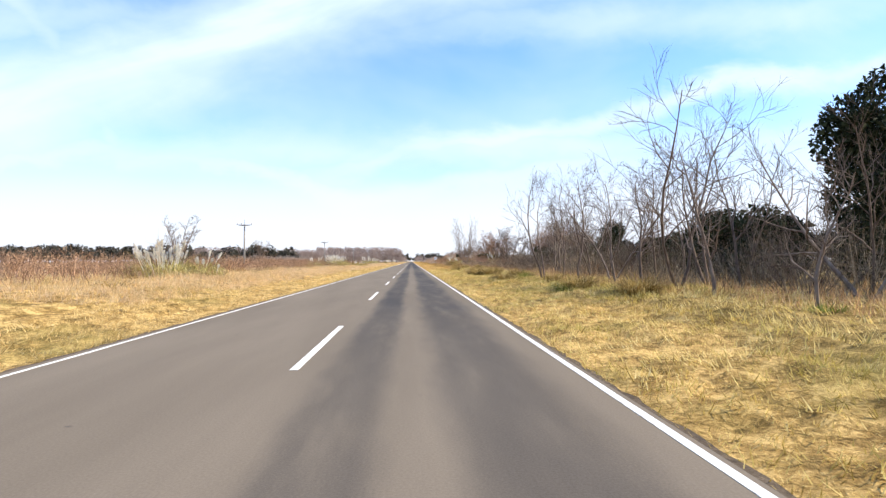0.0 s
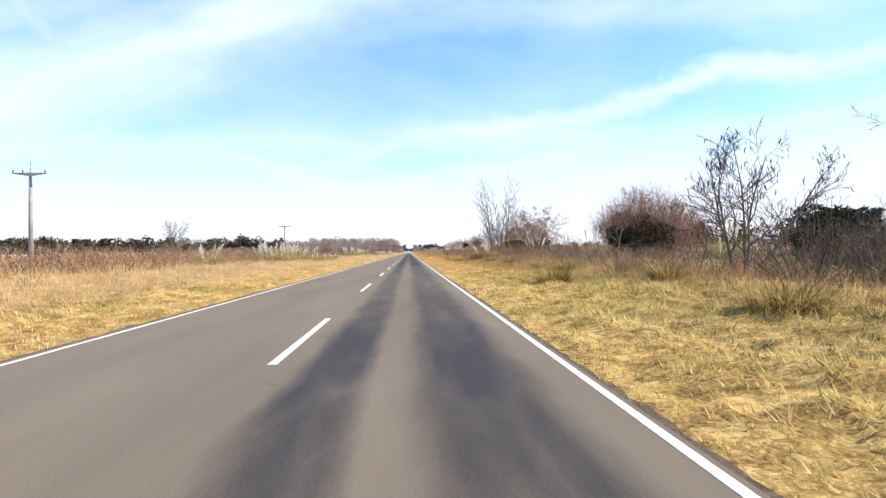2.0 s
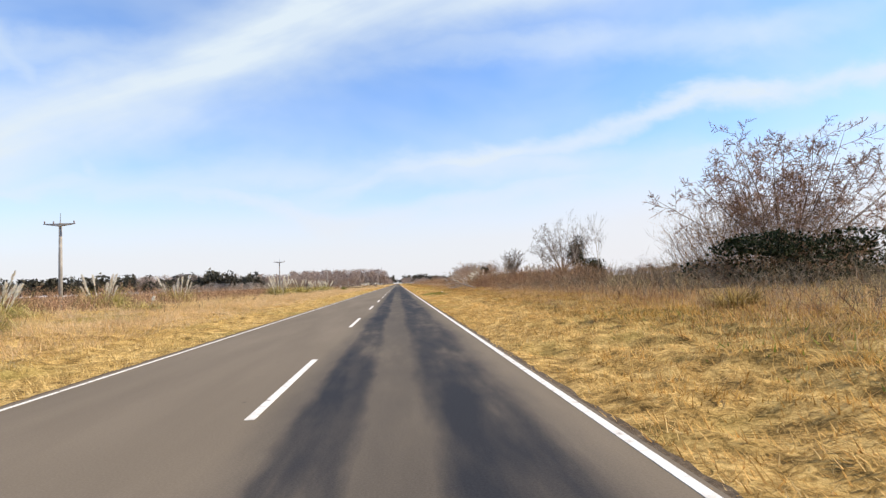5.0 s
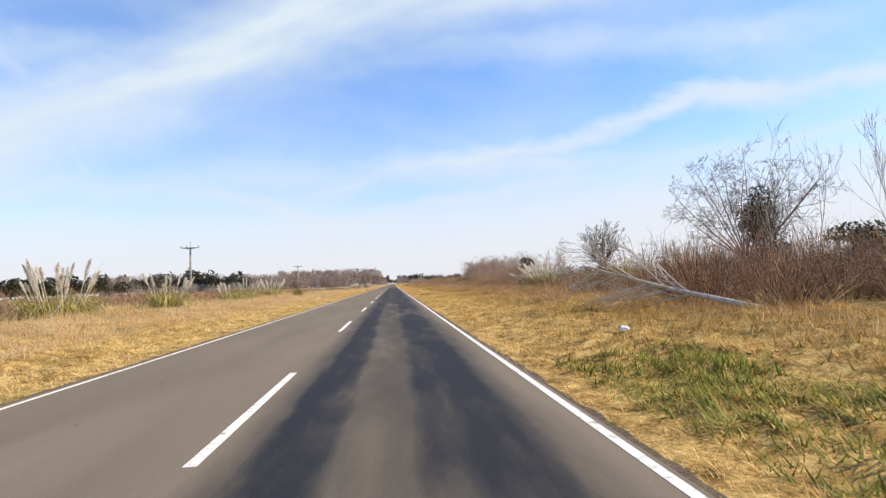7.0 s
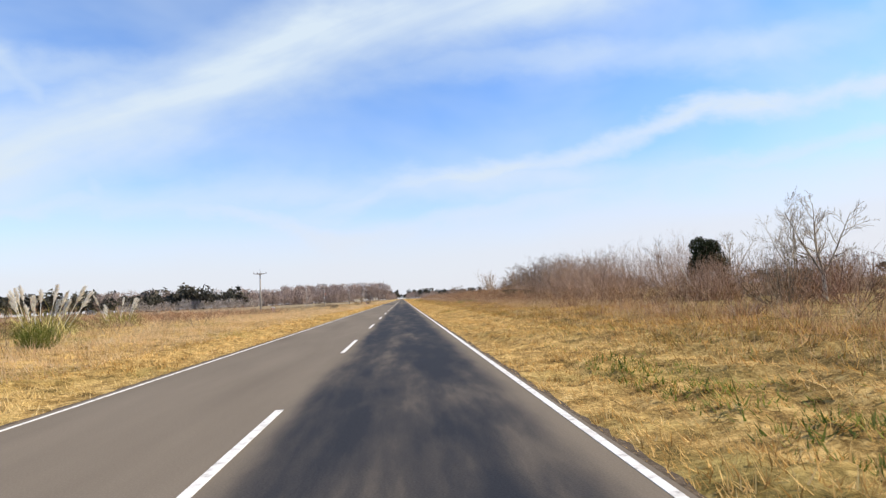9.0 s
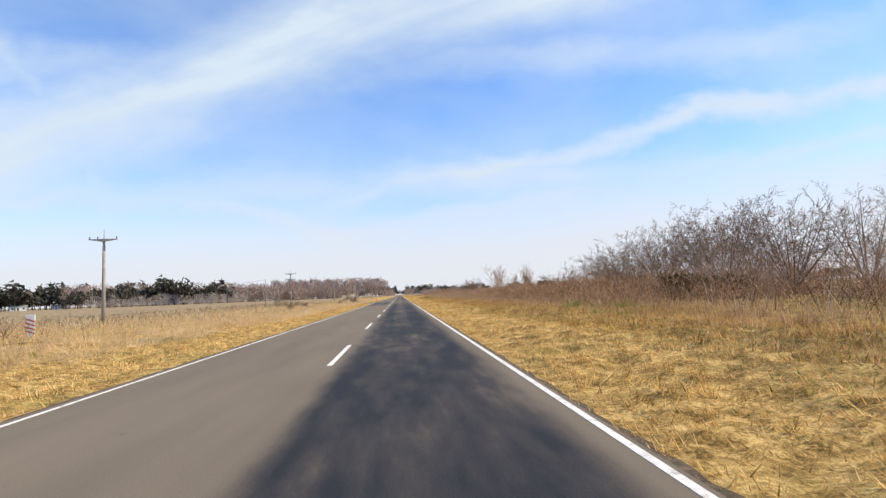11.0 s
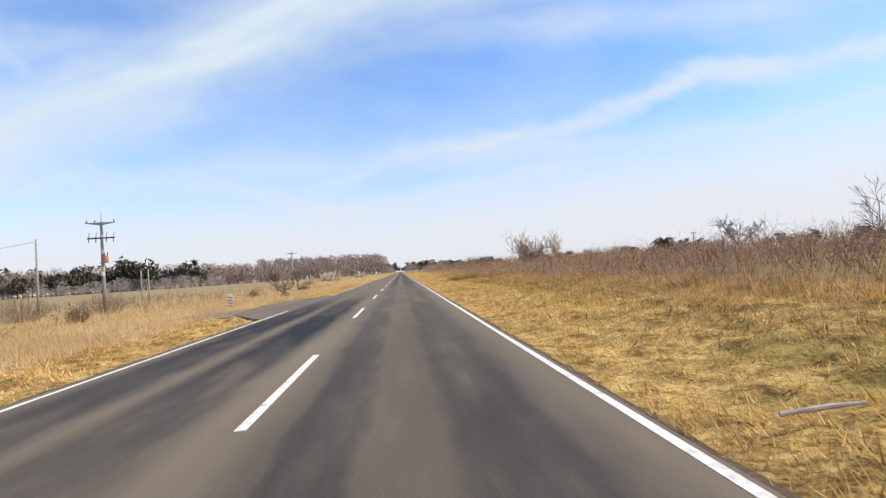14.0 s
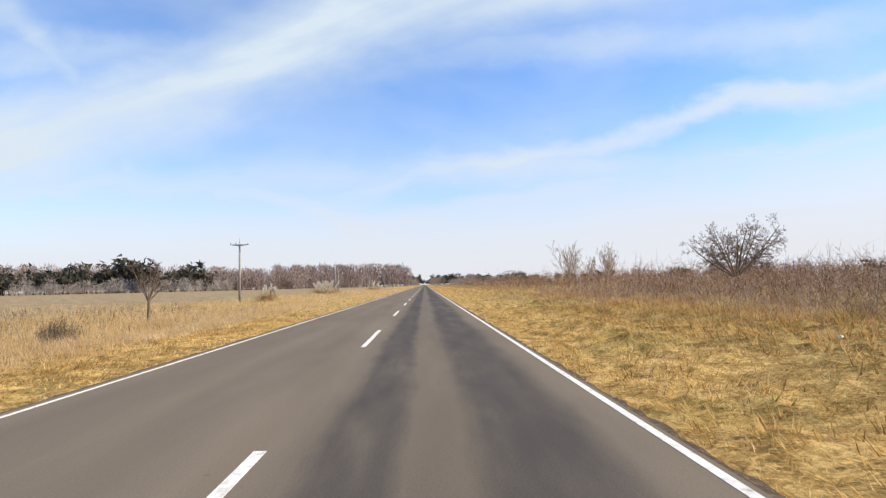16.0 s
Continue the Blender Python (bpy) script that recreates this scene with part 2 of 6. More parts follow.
def turf():
    """Dry turf: straw, with greener patches and bare earth; field further out."""
    m = bpy.data.materials.new("dry_turf")
    m.use_nodes = True
    nt = m.node_tree
    p = nt.nodes["Principled BSDF"]
    co = nt.nodes.new("ShaderNodeTexCoord")
    vec = co.outputs["Object"]
    sep = nt.nodes.new("ShaderNodeSeparateXYZ")
    nt.links.new(vec, sep.inputs[0])
    x, y, _ = sep.outputs
    fine = noisy(nt, vec, 11.0, 6.0, 0.75, 1.2)
    broad = noisy(nt, vec, 0.22, 4.0, 0.6)
    clod = calc(nt, "ADD", calc(nt, "MULTIPLY", fine, 0.55), calc(nt, "MULTIPLY", noisy(nt, vec, 2.3, 4.0, 0.6), 0.45))
    straw = ramp(nt, clod, [(0.40, (0.13, 0.078, 0.022)), (0.50, (0.42, 0.262, 0.083)), (0.59, (0.74, 0.500, 0.185))])
    green = ramp(nt, clod, [(0.36, (0.09, 0.080, 0.018)), (0.62, (0.34, 0.285, 0.075))])
    col = blend(nt, ramp(nt, broad, [(0.52, 0.0), (0.68, 0.7)]), straw, green)
    field = ramp(nt, noisy(nt, vec, 0.5, 6.0, 0.65), [(0.3, (0.14, 0.102, 0.050)), (0.50, (0.30, 0.220, 0.120)), (0.70, (0.50, 0.385, 0.23))])
    scrub = ramp(nt, noisy(nt, vec, 1.1, 6.0, 0.7), [(0.3, (0.075, 0.048, 0.026)), (0.7, (0.26, 0.185, 0.10))])
    col = blend(nt, ramp(nt, calc(nt, "DIVIDE", x, 60.0, clamp=True), [(0.17, 0.0), (0.24, 0.85), (1.0, 0.9)]), col, scrub)
    thatch = ramp(nt, clod, [(0.39, (0.085, 0.056, 0.017)), (0.50, (0.25, 0.170, 0.055)), (0.61, (0.56, 0.395, 0.145))])
    col = blend(nt, ramp(nt, calc(nt, "DIVIDE", x, 60.0, clamp=True), [(0.085, 0.0), (0.125, 0.85), (1.0, 0.85)]), col, thatch)
    out = ramp(nt, calc(nt, "DIVIDE", calc(nt, "MULTIPLY", x, -1.0), 100.0, clamp=True), [(0.17, 0.0), (0.3, 1.0)])
    nt.links.new(blend(nt, out, col, field), p.inputs["Base Color"])
    p.inputs["Roughness"].default_value = 0.95
    p.inputs["Specular IOR Level"].default_value = 0.1
    b = nt.nodes.new("ShaderNodeBump")
    b.inputs["Strength"].default_value, b.inputs["Distance"].default_value = 0.8, 0.06
    nt.links.new(fine, b.inputs["Height"])
    nt.links.new(b.outputs[0], p.inputs["Normal"])
    return m


M_ROAD = asphalt()
M_TURF = turf()
M_PAINT = surface("road_paint", [(0.32, (0.22, 0.19, 0.16)), (0.40, (0.58, 0.54, 0.48)), (0.52, (0.76, 0.72, 0.65)), (0.8, (0.82, 0.79, 0.73))], 9.0, 0.75, 0.3, 60.0)
M_GRAVEL = surface("dirt_edge", [(0.3, (0.050, 0.034, 0.021)), (0.55, (0.125, 0.088, 0.053)), (0.8, (0.26, 0.19, 0.12))], 14.0, 0.95, 0.8, 50.0)
M_SAND = surface("brown_sand", [(0.3, (0.14, 0.100, 0.060)), (0.55, (0.25, 0.185, 0.115)), (0.8, (0.38, 0.29, 0.185))], 3.0, 0.95, 0.6, 30.0)
M_STRAW = surface("straw_blades", [(0.2, (0.340, 0.184, 0.049)), (0.42, (0.720, 0.427, 0.137)), (0.60, (0.880, 0.585, 0.222)), (0.85, (0.900, 0.693, 0.333))], 3.0, 0.85, 0, island=0.65, wide=0.3, thin=0.36,
                  patches=[(0.2, (0.240, 0.128, 0.028)), (0.45, (0.560, 0.320, 0.085)), (0.85, (0.820, 0.540, 0.185))], patch_scale=0.45)
M_BEIGE = surface("pale_straw_blades", [(0.15, (0.500, 0.320, 0.156)), (0.42, (0.740, 0.528, 0.278)), (0.62, (0.850, 0.652, 0.387)), (0.9, (0.870, 0.723, 0.491))], 2.0, 0.85, 0, island=0.38, thin=0.6,
                  patches=[(0.15, (0.400, 0.239, 0.101)), (0.45, (0.660, 0.444, 0.203)), (0.9, (0.840, 0.635, 0.347))], patch_scale=0.25)
M_YELLOW = surface("yellow_straw_blades", [(0.15, (0.400, 0.262, 0.088)), (0.42, (0.720, 0.510, 0.200)), (0.62, (0.870, 0.655, 0.295)), (0.9, (0.890, 0.730, 0.420))], 3.0, 0.85, 0, island=0.5, wide=0.3, thin=0.45,
                   patches=[(0.15, (0.300, 0.185, 0.055)), (0.45, (0.620, 0.425, 0.150)), (0.9, (0.840, 0.625, 0.270))], patch_scale=0.35)
M_TAWNY = surface("tawny_blades", [(0.2, (0.212, 0.110, 0.028)), (0.42, (0.488, 0.270, 0.076)), (0.60, (0.721, 0.437, 0.148)), (0.85, (0.848, 0.577, 0.234))], 3.0, 0.85, 0, island=0.55, wide=0.3, thin=0.45,
                  patches=[(0.2, (0.148, 0.093, 0.020)), (0.45, (0.360, 0.219, 0.055)), (0.85, (0.636, 0.409, 0.125))], patch_scale=0.4)
M_GREEN = surface("green_blades", [(0.2, (0.065, 0.088, 0.012)), (0.5, (0.18, 0.205, 0.036)), (0.8, (0.38, 0.37, 0.10))], 0.8, 0.8, 0, island=0.6, thin=0.5)
M_OLIVE = surface("olive_straw_blades", [(0.2, (0.300, 0.207, 0.056)), (0.42, (0.660, 0.484, 0.156)), (0.60, (0.850, 0.653, 0.252)), (0.85, (0.880, 0.733, 0.352))], 3.0, 0.85, 0, island=0.62, wide=0.3, thin=0.38,
                  patches=[(0.2, (0.220, 0.164, 0.027)), (0.45, (0.470, 0.357, 0.076)), (0.85, (0.730, 0.573, 0.176))], patch_scale=0.5)
M_TALL = surface("tall_dry_grass", [(0.2, (0.212, 0.115, 0.053)), (0.42, (0.451, 0.276, 0.132)), (0.62, (0.646, 0.433, 0.221)), (0.88, (0.731, 0.578, 0.348))], 0.9, 0.85, 0, island=0.5, thin=0.6,
                 patches=[(0.2, (0.17, 0.080, 0.034)), (0.5, (0.46, 0.250, 0.110)), (0.9, (0.74, 0.49, 0.26))], patch_scale=0.2)
M_RUST = surface("rusty_weed_blades", [(0.15, (0.136, 0.074, 0.040)), (0.45, (0.320, 0.188, 0.100)), (0.7, (0.480, 0.312, 0.176)), (0.95, (0.624, 0.456, 0.288))], 0.6, 0.85, 0, island=0.7, each=0.2, thin=0.4)
M_SCRUB = surface("winter_scrub_stems", [(0.15, (0.085, 0.048, 0.029)), (0.5, (0.270, 0.157, 0.092)), (0.9, (0.606, 0.381, 0.228))], 0.4, 0.9, 0, island=0.8)
M_ROSE = surface("rosy_thicket_twigs", [(0.2, (0.243, 0.144, 0.090)), (0.5, (0.468, 0.306, 0.198)), (0.85, (0.684, 0.504, 0.351))], 0.8, 0.9, 0, island=0.6)
M_DOME = surface("grey_brown_twigs", [(0.2, (0.090, 0.056, 0.037)), (0.5, (0.257, 0.173, 0.117)), (0.85, (0.468, 0.343, 0.242))], 0.8, 0.9, 0, island=0.6)
M_BROWN = surface("dry_brown_stems", [(0.15, (0.095, 0.048, 0.026)), (0.45, (0.288, 0.153, 0.079)), (0.7, (0.496, 0.290, 0.152)), (0.95, (0.812, 0.558, 0.316))], 0.4, 0.9, 0, island=0.8)
M_DUSKY = surface("dusky_weed_stems", [(0.15, (0.058, 0.042, 0.025)), (0.5, (0.196, 0.144, 0.086)), (0.9, (0.461, 0.357, 0.230))], 0.4, 0.9, 0, island=0.8)
M_TUFT = surface("tussock_blades", [(0.15, (0.104, 0.066, 0.020)), (0.45, (0.296, 0.203, 0.064)), (0.7, (0.480, 0.338, 0.116)), (0.95, (0.627, 0.473, 0.189))], 0.6, 0.85, 0, island=0.8, thin=0.35)
M_BARK = surface("grey_brown_bark", [(0.25, (0.068, 0.048, 0.034)), (0.5, (0.176, 0.125, 0.092)), (0.8, (0.365, 0.288, 0.218))], 7.0, 0.95, 0.9, 30.0, each=0.15, stretch=(1, 1, 0.3))
M_TWIG = surface("twig_bark", [(0.2, (0.054, 0.036, 0.025)), (0.5, (0.135, 0.094, 0.066)), (0.85, (0.251, 0.186, 0.133))], 1.5, 0.9, 0, island=0.5)
M_RED = surface("reddish_twigs", [(0.2, (0.118, 0.059, 0.036)), (0.5, (0.310, 0.167, 0.105)), (0.85, (0.527, 0.323, 0.211))], 0.8, 0.9, 0, island=0.6)
M_PALE = surface("pale_twigs", [(0.2, (0.201, 0.161, 0.116)), (0.5, (0.445, 0.357, 0.251)), (0.85, (0.675, 0.575, 0.420))], 0.8, 0.9, 0, island=0.6)
M_BIRCH = surface("pale_dead_bark", [(0.25, (0.20, 0.145, 0.100)), (0.5, (0.50, 0.42, 0.33)), (0.8, (0.76, 0.69, 0.58))], 5.0, 0.85, 0.5, 30.0)
M_EVER = surface("evergreen_leaves", [(0.2, (0.007, 0.011, 0.004)), (0.5, (0.022, 0.030, 0.010)), (0.85, (0.060, 0.064, 0.026))], 1.2, 0.8, 0, island=0.7, spec=0.12)
M_FARDARK = surface("far_pine_leaves", [(0.2, (0.026, 0.025, 0.018)), (0.5, (0.050, 0.047, 0.033)), (0.85, (0.105, 0.090, 0.062))], 0.2, 0.8, 0, island=0.6)
# twig brown lightened and greyed: distance haze put into the base colour
M_HAZYBARE = surface("far_bare_wood", [(0.2, (0.188, 0.138, 0.112)), (0.5, (0.325, 0.246, 0.205)), (0.85, (0.502, 0.394, 0.335))], 0.03, 0.9, 0, island=0.5)
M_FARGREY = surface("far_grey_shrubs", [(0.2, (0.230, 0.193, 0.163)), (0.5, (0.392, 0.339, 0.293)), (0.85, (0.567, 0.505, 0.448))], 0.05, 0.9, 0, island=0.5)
M_PAMPAS = surface("pampas_leaves", [(0.15, (0.095, 0.092, 0.020)), (0.45, (0.29, 0.255, 0.062)), (0.7, (0.56, 0.47, 0.150)), (0.95, (0.80, 0.69, 0.30))], 0.8, 0.75, 0, island=0.8, thin=0.2)
M_PLUME = surface("pampas_plumes", [(0.2, (0.70, 0.62, 0.50)), (0.5, (0.84, 0.79, 0.69)), (0.85, (0.88, 0.87, 0.82))], 3.0, 0.9, 0, island=0.4, each=0.3, thin=0.55)
M_POLE = surface("weathered_concrete", [(0.25, (0.20, 0.18, 0.155)), (0.5, (0.33, 0.30, 0.265)), (0.8, (0.46, 0.43, 0.39))], 2.5, 0.9, 0.4, 30.0)
M_ARM = surface("dark_timber", [(0.25, (0.055, 0.045, 0.038)), (0.6, (0.12, 0.10, 0.085)), (0.85, (0.19, 0.165, 0.14))], 4.0, 0.9, 0.4, 30.0)
M_WOOD = surface("brown_timber", [(0.25, (0.10, 0.065, 0.04)), (0.55, (0.20, 0.14, 0.09)), (0.85, (0.32, 0.24, 0.16))], 5.0, 0.85, 0.5, 25.0, stretch=(1, 1, 0.2))
M_GLAZE = surface("glazed_insulator", [(0.3, (0.16, 0.10, 0.07)), (0.7, (0.24, 0.16, 0.12))], 8.0, 0.25, 0, spec=0.5)
M_WHITE = surface("white_sheeting", [(0.25, (0.70, 0.69, 0.66)), (0.6, (0.82, 0.82, 0.80))], 6.0, 0.45, 0.05, 30.0, spec=0.4)
M_ORANGE = surface("faded_orange_border", [(0.25, (0.55, 0.20, 0.045)), (0.6, (0.68, 0.27, 0.06)), (0.85, (0.74, 0.36, 0.10))], 9.0, 0.5, 0.05, 30.0)
M_BLACK = surface("black_paint", [(0.3, (0.012, 0.012, 0.012)), (0.7, (0.03, 0.03, 0.03))], 8.0, 0.55, 0)
M_REDPAINT = surface("faded_red_paint", [(0.3, (0.42, 0.10, 0.05)), (0.7, (0.60, 0.19, 0.10))], 8.0, 0.6, 0.1)
M_STEEL = surface("galvanised_steel", [(0.3, (0.30, 0.30, 0.30)), (0.7, (0.46, 0.46, 0.45))], 10.0, 0.45, 0.1, metal=0.8)
M_TANK = surface("orange_tank_paint", [(0.3, (0.500, 0.195, 0.112)), (0.7, (0.640, 0.312, 0.208))], 5.0, 0.6, 0.1)
M_WALL = surface("whitewashed_wall", [(0.25, (0.62, 0.61, 0.58)), (0.6, (0.78, 0.77, 0.74))], 1.0, 0.9, 0.2)
M_ROOF = surface("grey_roof_sheet", [(0.3, (0.25, 0.25, 0.25)), (0.7, (0.40, 0.40, 0.40))], 1.0, 0.6, 0.1)
M_PANE = surface("dark_pane", [(0.3, (0.02, 0.025, 0.03)), (0.7, (0.04, 0.045, 0.05))], 2.0, 0.12, 0, spec=0.5)
M_PLASTIC = surface("white_plastic", [(0.3, (0.66, 0.67, 0.69)), (0.7, (0.82, 0.83, 0.84))], 12.0, 0.4, 0.3)


# ---------------------------------------------------------------- mesh tools
rng = np.random.default_rng(7)


def mesh_np(name, verts, faces, material, smooth=False):
    """A mesh from arrays; faces all have the same number of corners."""
    me = bpy.data.meshes.new(name)
    verts, faces = np.asarray(verts, np.float32), np.asarray(faces, np.int32)
    k = faces.shape[1]
    me.vertices.add(len(verts))
    me.vertices.foreach_set("co", verts.ravel())
    me.loops.add(faces.size)
    me.loops.foreach_set("vertex_index", faces.ravel())
    me.polygons.add(len(faces))
    me.polygons.foreach_set("loop_start", np.arange(0, faces.size, k, dtype=np.int32))
    me.polygons.foreach_set("use_smooth", np.full(len(faces), smooth, bool))
    me.update(calc_edges=True)
    me.materials.append(material)
    return me


def mesh_bm(name, bm, material, smooth=False):
    me = bpy.data.meshes.new(name)
    bm.normal_update()
    if smooth:
        for f in bm.faces:
            f.smooth = True
    bm.to_mesh(me)
    bm.free()
    me.materials.append(material)
    return me


def place(name, me, parent=None, label="", at=None):
    ob = new(name, me)
    if parent is not None:
        ob.parent = parent
    if at is not None:
        ob.matrix_basis = at
    return tagged(ob, label)


def part(name, bm, material, parent, label="", smooth=False):
    return place(name, mesh_bm(name, bm, material, smooth), parent, label)


def box(bm, centre, size, bevel=0.0, turn=None):
    m = Matrix.Translation(centre) @ (turn or Matrix()) @ Matrix.Diagonal((*size, 1))
    made = bmesh.ops.create_cube(bm, size=1.0, matrix=m)
    if bevel:
        edges = list({e for v in made["verts"] for e in v.link_edges})
        bmesh.ops.bevel(bm, geom=edges, offset=bevel, segments=2, affect="EDGES")
    return bm


def rod(bm, a, b, r0, r1, sides=10):
    a, b = Vector(a), Vector(b)
    d = b - a
    m = Matrix.Translation((a + b) / 2) @ d.to_track_quat("Z", "Y").to_matrix().to_4x4()
    bmesh.ops.create_cone(bm, cap_ends=True, segments=sides, radius1=r0, radius2=r1, depth=d.length, matrix=m)
    return bm


def tubes(a, b, ra, rb, sides=3):
    """Tapered prisms from a to b (n x 3), as verts and quads."""
    a, b = np.asarray(a, float), np.asarray(b, float)
    d = b - a
    d /= np.linalg.norm(d, axis=1, keepdims=True) + 1e-9
    ref = np.where(np.abs(d[:, 2:3]) > 0.9, np.array([[1.0, 0, 0]]), np.array([[0, 0, 1.0]]))
    s = np.cross(d, ref)
    s /= np.linalg.norm(s, axis=1, keepdims=True) + 1e-9
    w = np.cross(d, s)
    ang = np.arange(sides) * 2 * np.pi / sides
    ring = s[:, None] * np.cos(ang)[None, :, None] + w[:, None] * np.sin(ang)[None, :, None]
    v = np.concatenate([a[:, None] + ring * np.asarray(ra)[:, None, None], b[:, None] + ring * np.asarray(rb)[:, None, None]], axis=1)
    n = len(a)
    i = np.arange(sides)
    j = (i + 1) % sides
    f = np.stack([i, j, j + sides, i + sides], 1)
    return v.reshape(-1, 3), (np.arange(n)[:, None, None] * 2 * sides + f[None]).reshape(-1, 4)


def blades(base, height, width, azimuth, lean, bend, segs=2):
    """Tapering grass blades; verts and quads (the last one narrows to a tip)."""
    n = len(base)
    out = np.stack([np.cos(azimuth), np.sin(azimuth), np.zeros(n)], 1)
    side = np.stack([-np.sin(azimuth), np.cos(azimuth), np.zeros(n)], 1)
    rows = []
    for k in range(segs + 1):
        t = k / segs
        th = lean + bend * t
        reach, up = height * t * np.sin(th), height * t * np.cos(th)
        mid = base + out * reach[:, None] + np.array([0, 0, 1.0]) * up[:, None]
        half = width * (1 - t) ** 0.7 * 0.5 + 0.0006
        rows += [mid - side * half[:, None], mid + side * half[:, None]]
    v = np.stack(rows, 1).reshape(-1, 3)
    m = 2 * (segs + 1)
    f = np.array([[2 * k, 2 * k + 1, 2 * k + 3, 2 * k + 2] for k in range(segs)])
    return v, (np.arange(n)[:, None, None] * m + f[None]).reshape(-1, 4)


def slivers(base, height, width, azimuth, lean):
    """One-triangle grass blades."""
    n = len(base)
    side = np.stack([-np.sin(azimuth), np.cos(azimuth), np.zeros(n)], 1) * (width * 0.5)[:, None]
    tip = base + np.stack([np.cos(azimuth) * np.sin(lean), np.sin(azimuth) * np.sin(lean), np.cos(lean)], 1) * height[:, None]
    turned = rng.uniform(-1, 1, (n, 1)) * 0.9
    side = side + np.stack([np.cos(azimuth), np.sin(azimuth), np.zeros(n)], 1) * (width * 0.5)[:, None] * turned
    v = np.stack([base - side, base + side, tip], 1).reshape(-1, 3)
    return v, np.arange(3 * n).reshape(-1, 3)


def needles(a, b, width):
    """Thin tapering slivers from a to b, for fine twigs."""
    d = b - a
    s = np.cross(d, rng.normal(0, 1, a.shape))
    s *= (np.asarray(width) * 0.5)[:, None] / (np.linalg.norm(s, axis=1, keepdims=True) + 1e-9)
    return np.stack([a - s, a + s, b], 1).reshape(-1, 3), np.arange(3 * len(a)).reshape(-1, 3)


def merged(quads, tris):
    """Quads and triangles as one triangle mesh."""
    (v, f), (w, t) = quads, tris
    return np.concatenate([v, w]), np.concatenate([f[:, [0, 1, 2]], f[:, [0, 2, 3]], t + len(v)])


# ---------------------------------------------------------------- ground and road
def ground_z(x, y):
    """Height of the land; works on arrays."""
    x, y = np.asarray(x, float), np.asarray(y, float)
    right = np.interp(x, [3.4, 4.2, 6.4, 10.5, 40, 4000], [-0.015, 0.02, 0.17, 0.38, 0.45, 0.45])
    near = np.interp(-x, [3.3, 4.2, 6.5, 9, 13, 40, 4000], [-0.015, 0.0, 0.10, 0.28, 0.38, 0.25, 0.2])
    low = np.interp(-x, [3.3, 4.2, 9, 13, 40, 4000], [-0.015, -0.04, -0.28, -0.38, -0.3, -0.3])
    k = np.clip((y - 255) / 80, 0, 1)
    k = k * k * (3 - 2 * k)
    left = near * (1 - k) + low * k
    edge = np.clip((np.abs(x) - 3.6) / 3, 0, 1)
    bumps = 0.05 * np.sin(0.31 * x + 0.47 * y) * np.sin(0.53 * x - 0.23 * y) + 0.035 * np.sin(1.3 * x + 0.9 * y + 1) * np.sin(0.7 * y - 0.8 * x)
    z = np.where(x > 0, right, left) + bumps * edge
    z = z * (1 - paved(x, y)) + (0.026 * (x + 3.262) - 0.11) * paved(x, y)
    return np.where(np.abs(x) < 3.25, -0.06, z)


def apron_edge(y):
    """How far the paved access reaches from the axis of the road."""
    return np.interp(y, [361.8, 363.4, 365.2, 367.4, 371, 374.5, 377.5, 379.6, 380.8, 381.6], [-3.2, -3.75, -4.7, -5.5, -5.85, -5.95, -5.8, -5.2, -4.2, -3.2]) - 0.13 * np.sin(3.1 * y) * np.sin(1.3 * y + 1)


def track_edge(y):
    """How far the bare sandy ground reaches behind the paved access."""
    return np.interp(y, [364.4, 366, 367.6, 369.4, 371.2, 372.8, 374.5], [-3.2, -5.6, -8.2, -9.0, -8.0, -6.3, -5.0]) - 0.25 * np.sin(2.3 * y) * np.sin(0.9 * y + 2)


def paved(x, y):
    """1 on the access, 0 a step away from it."""
    inside = np.maximum(x - apron_edge(y), x - track_edge(y))
    return np.clip(inside / 0.3 + 1, 0, 1) * (x < 0) * (y > 361.5) * (y < 382)


_TABLE = np.random.default_rng(31).uniform(0, 1, (256, 256))


def lumpy(x, y):
    """Smooth value noise from 0 to 1 with cells of one unit."""
    i, j = np.floor(x).astype(int), np.floor(y).astype(int)
    u, v = x - i, y - j
    u, v = u * u * (3 - 2 * u), v * v * (3 - 2 * v)
    a, b = _TABLE[i % 256, j % 256], _TABLE[(i + 1) % 256, j % 256]
    c, d = _TABLE[i % 256, (j + 1) % 256], _TABLE[(i + 1) % 256, (j + 1) % 256]
    return (a * (1 - u) + b * u) * (1 - v) + (c * (1 - u) + d * u) * v


def tuftiness(x, y):
    """How thickly the mown grass stands, 0 to 1."""
    x, y = np.asarray(x, float), np.asarray(y, float)
    k = 0.45 * lumpy(2.1 * x + 0.6 * y, 2.0 * y) + 0.35 * lumpy(4.6 * x + 17, 4.2 * y - 0.8 * x) + 0.2 * lumpy(0.7 * x + 5, 0.45 * y)
    return np.clip((k - 0.22) / 0.56, 0, 1)


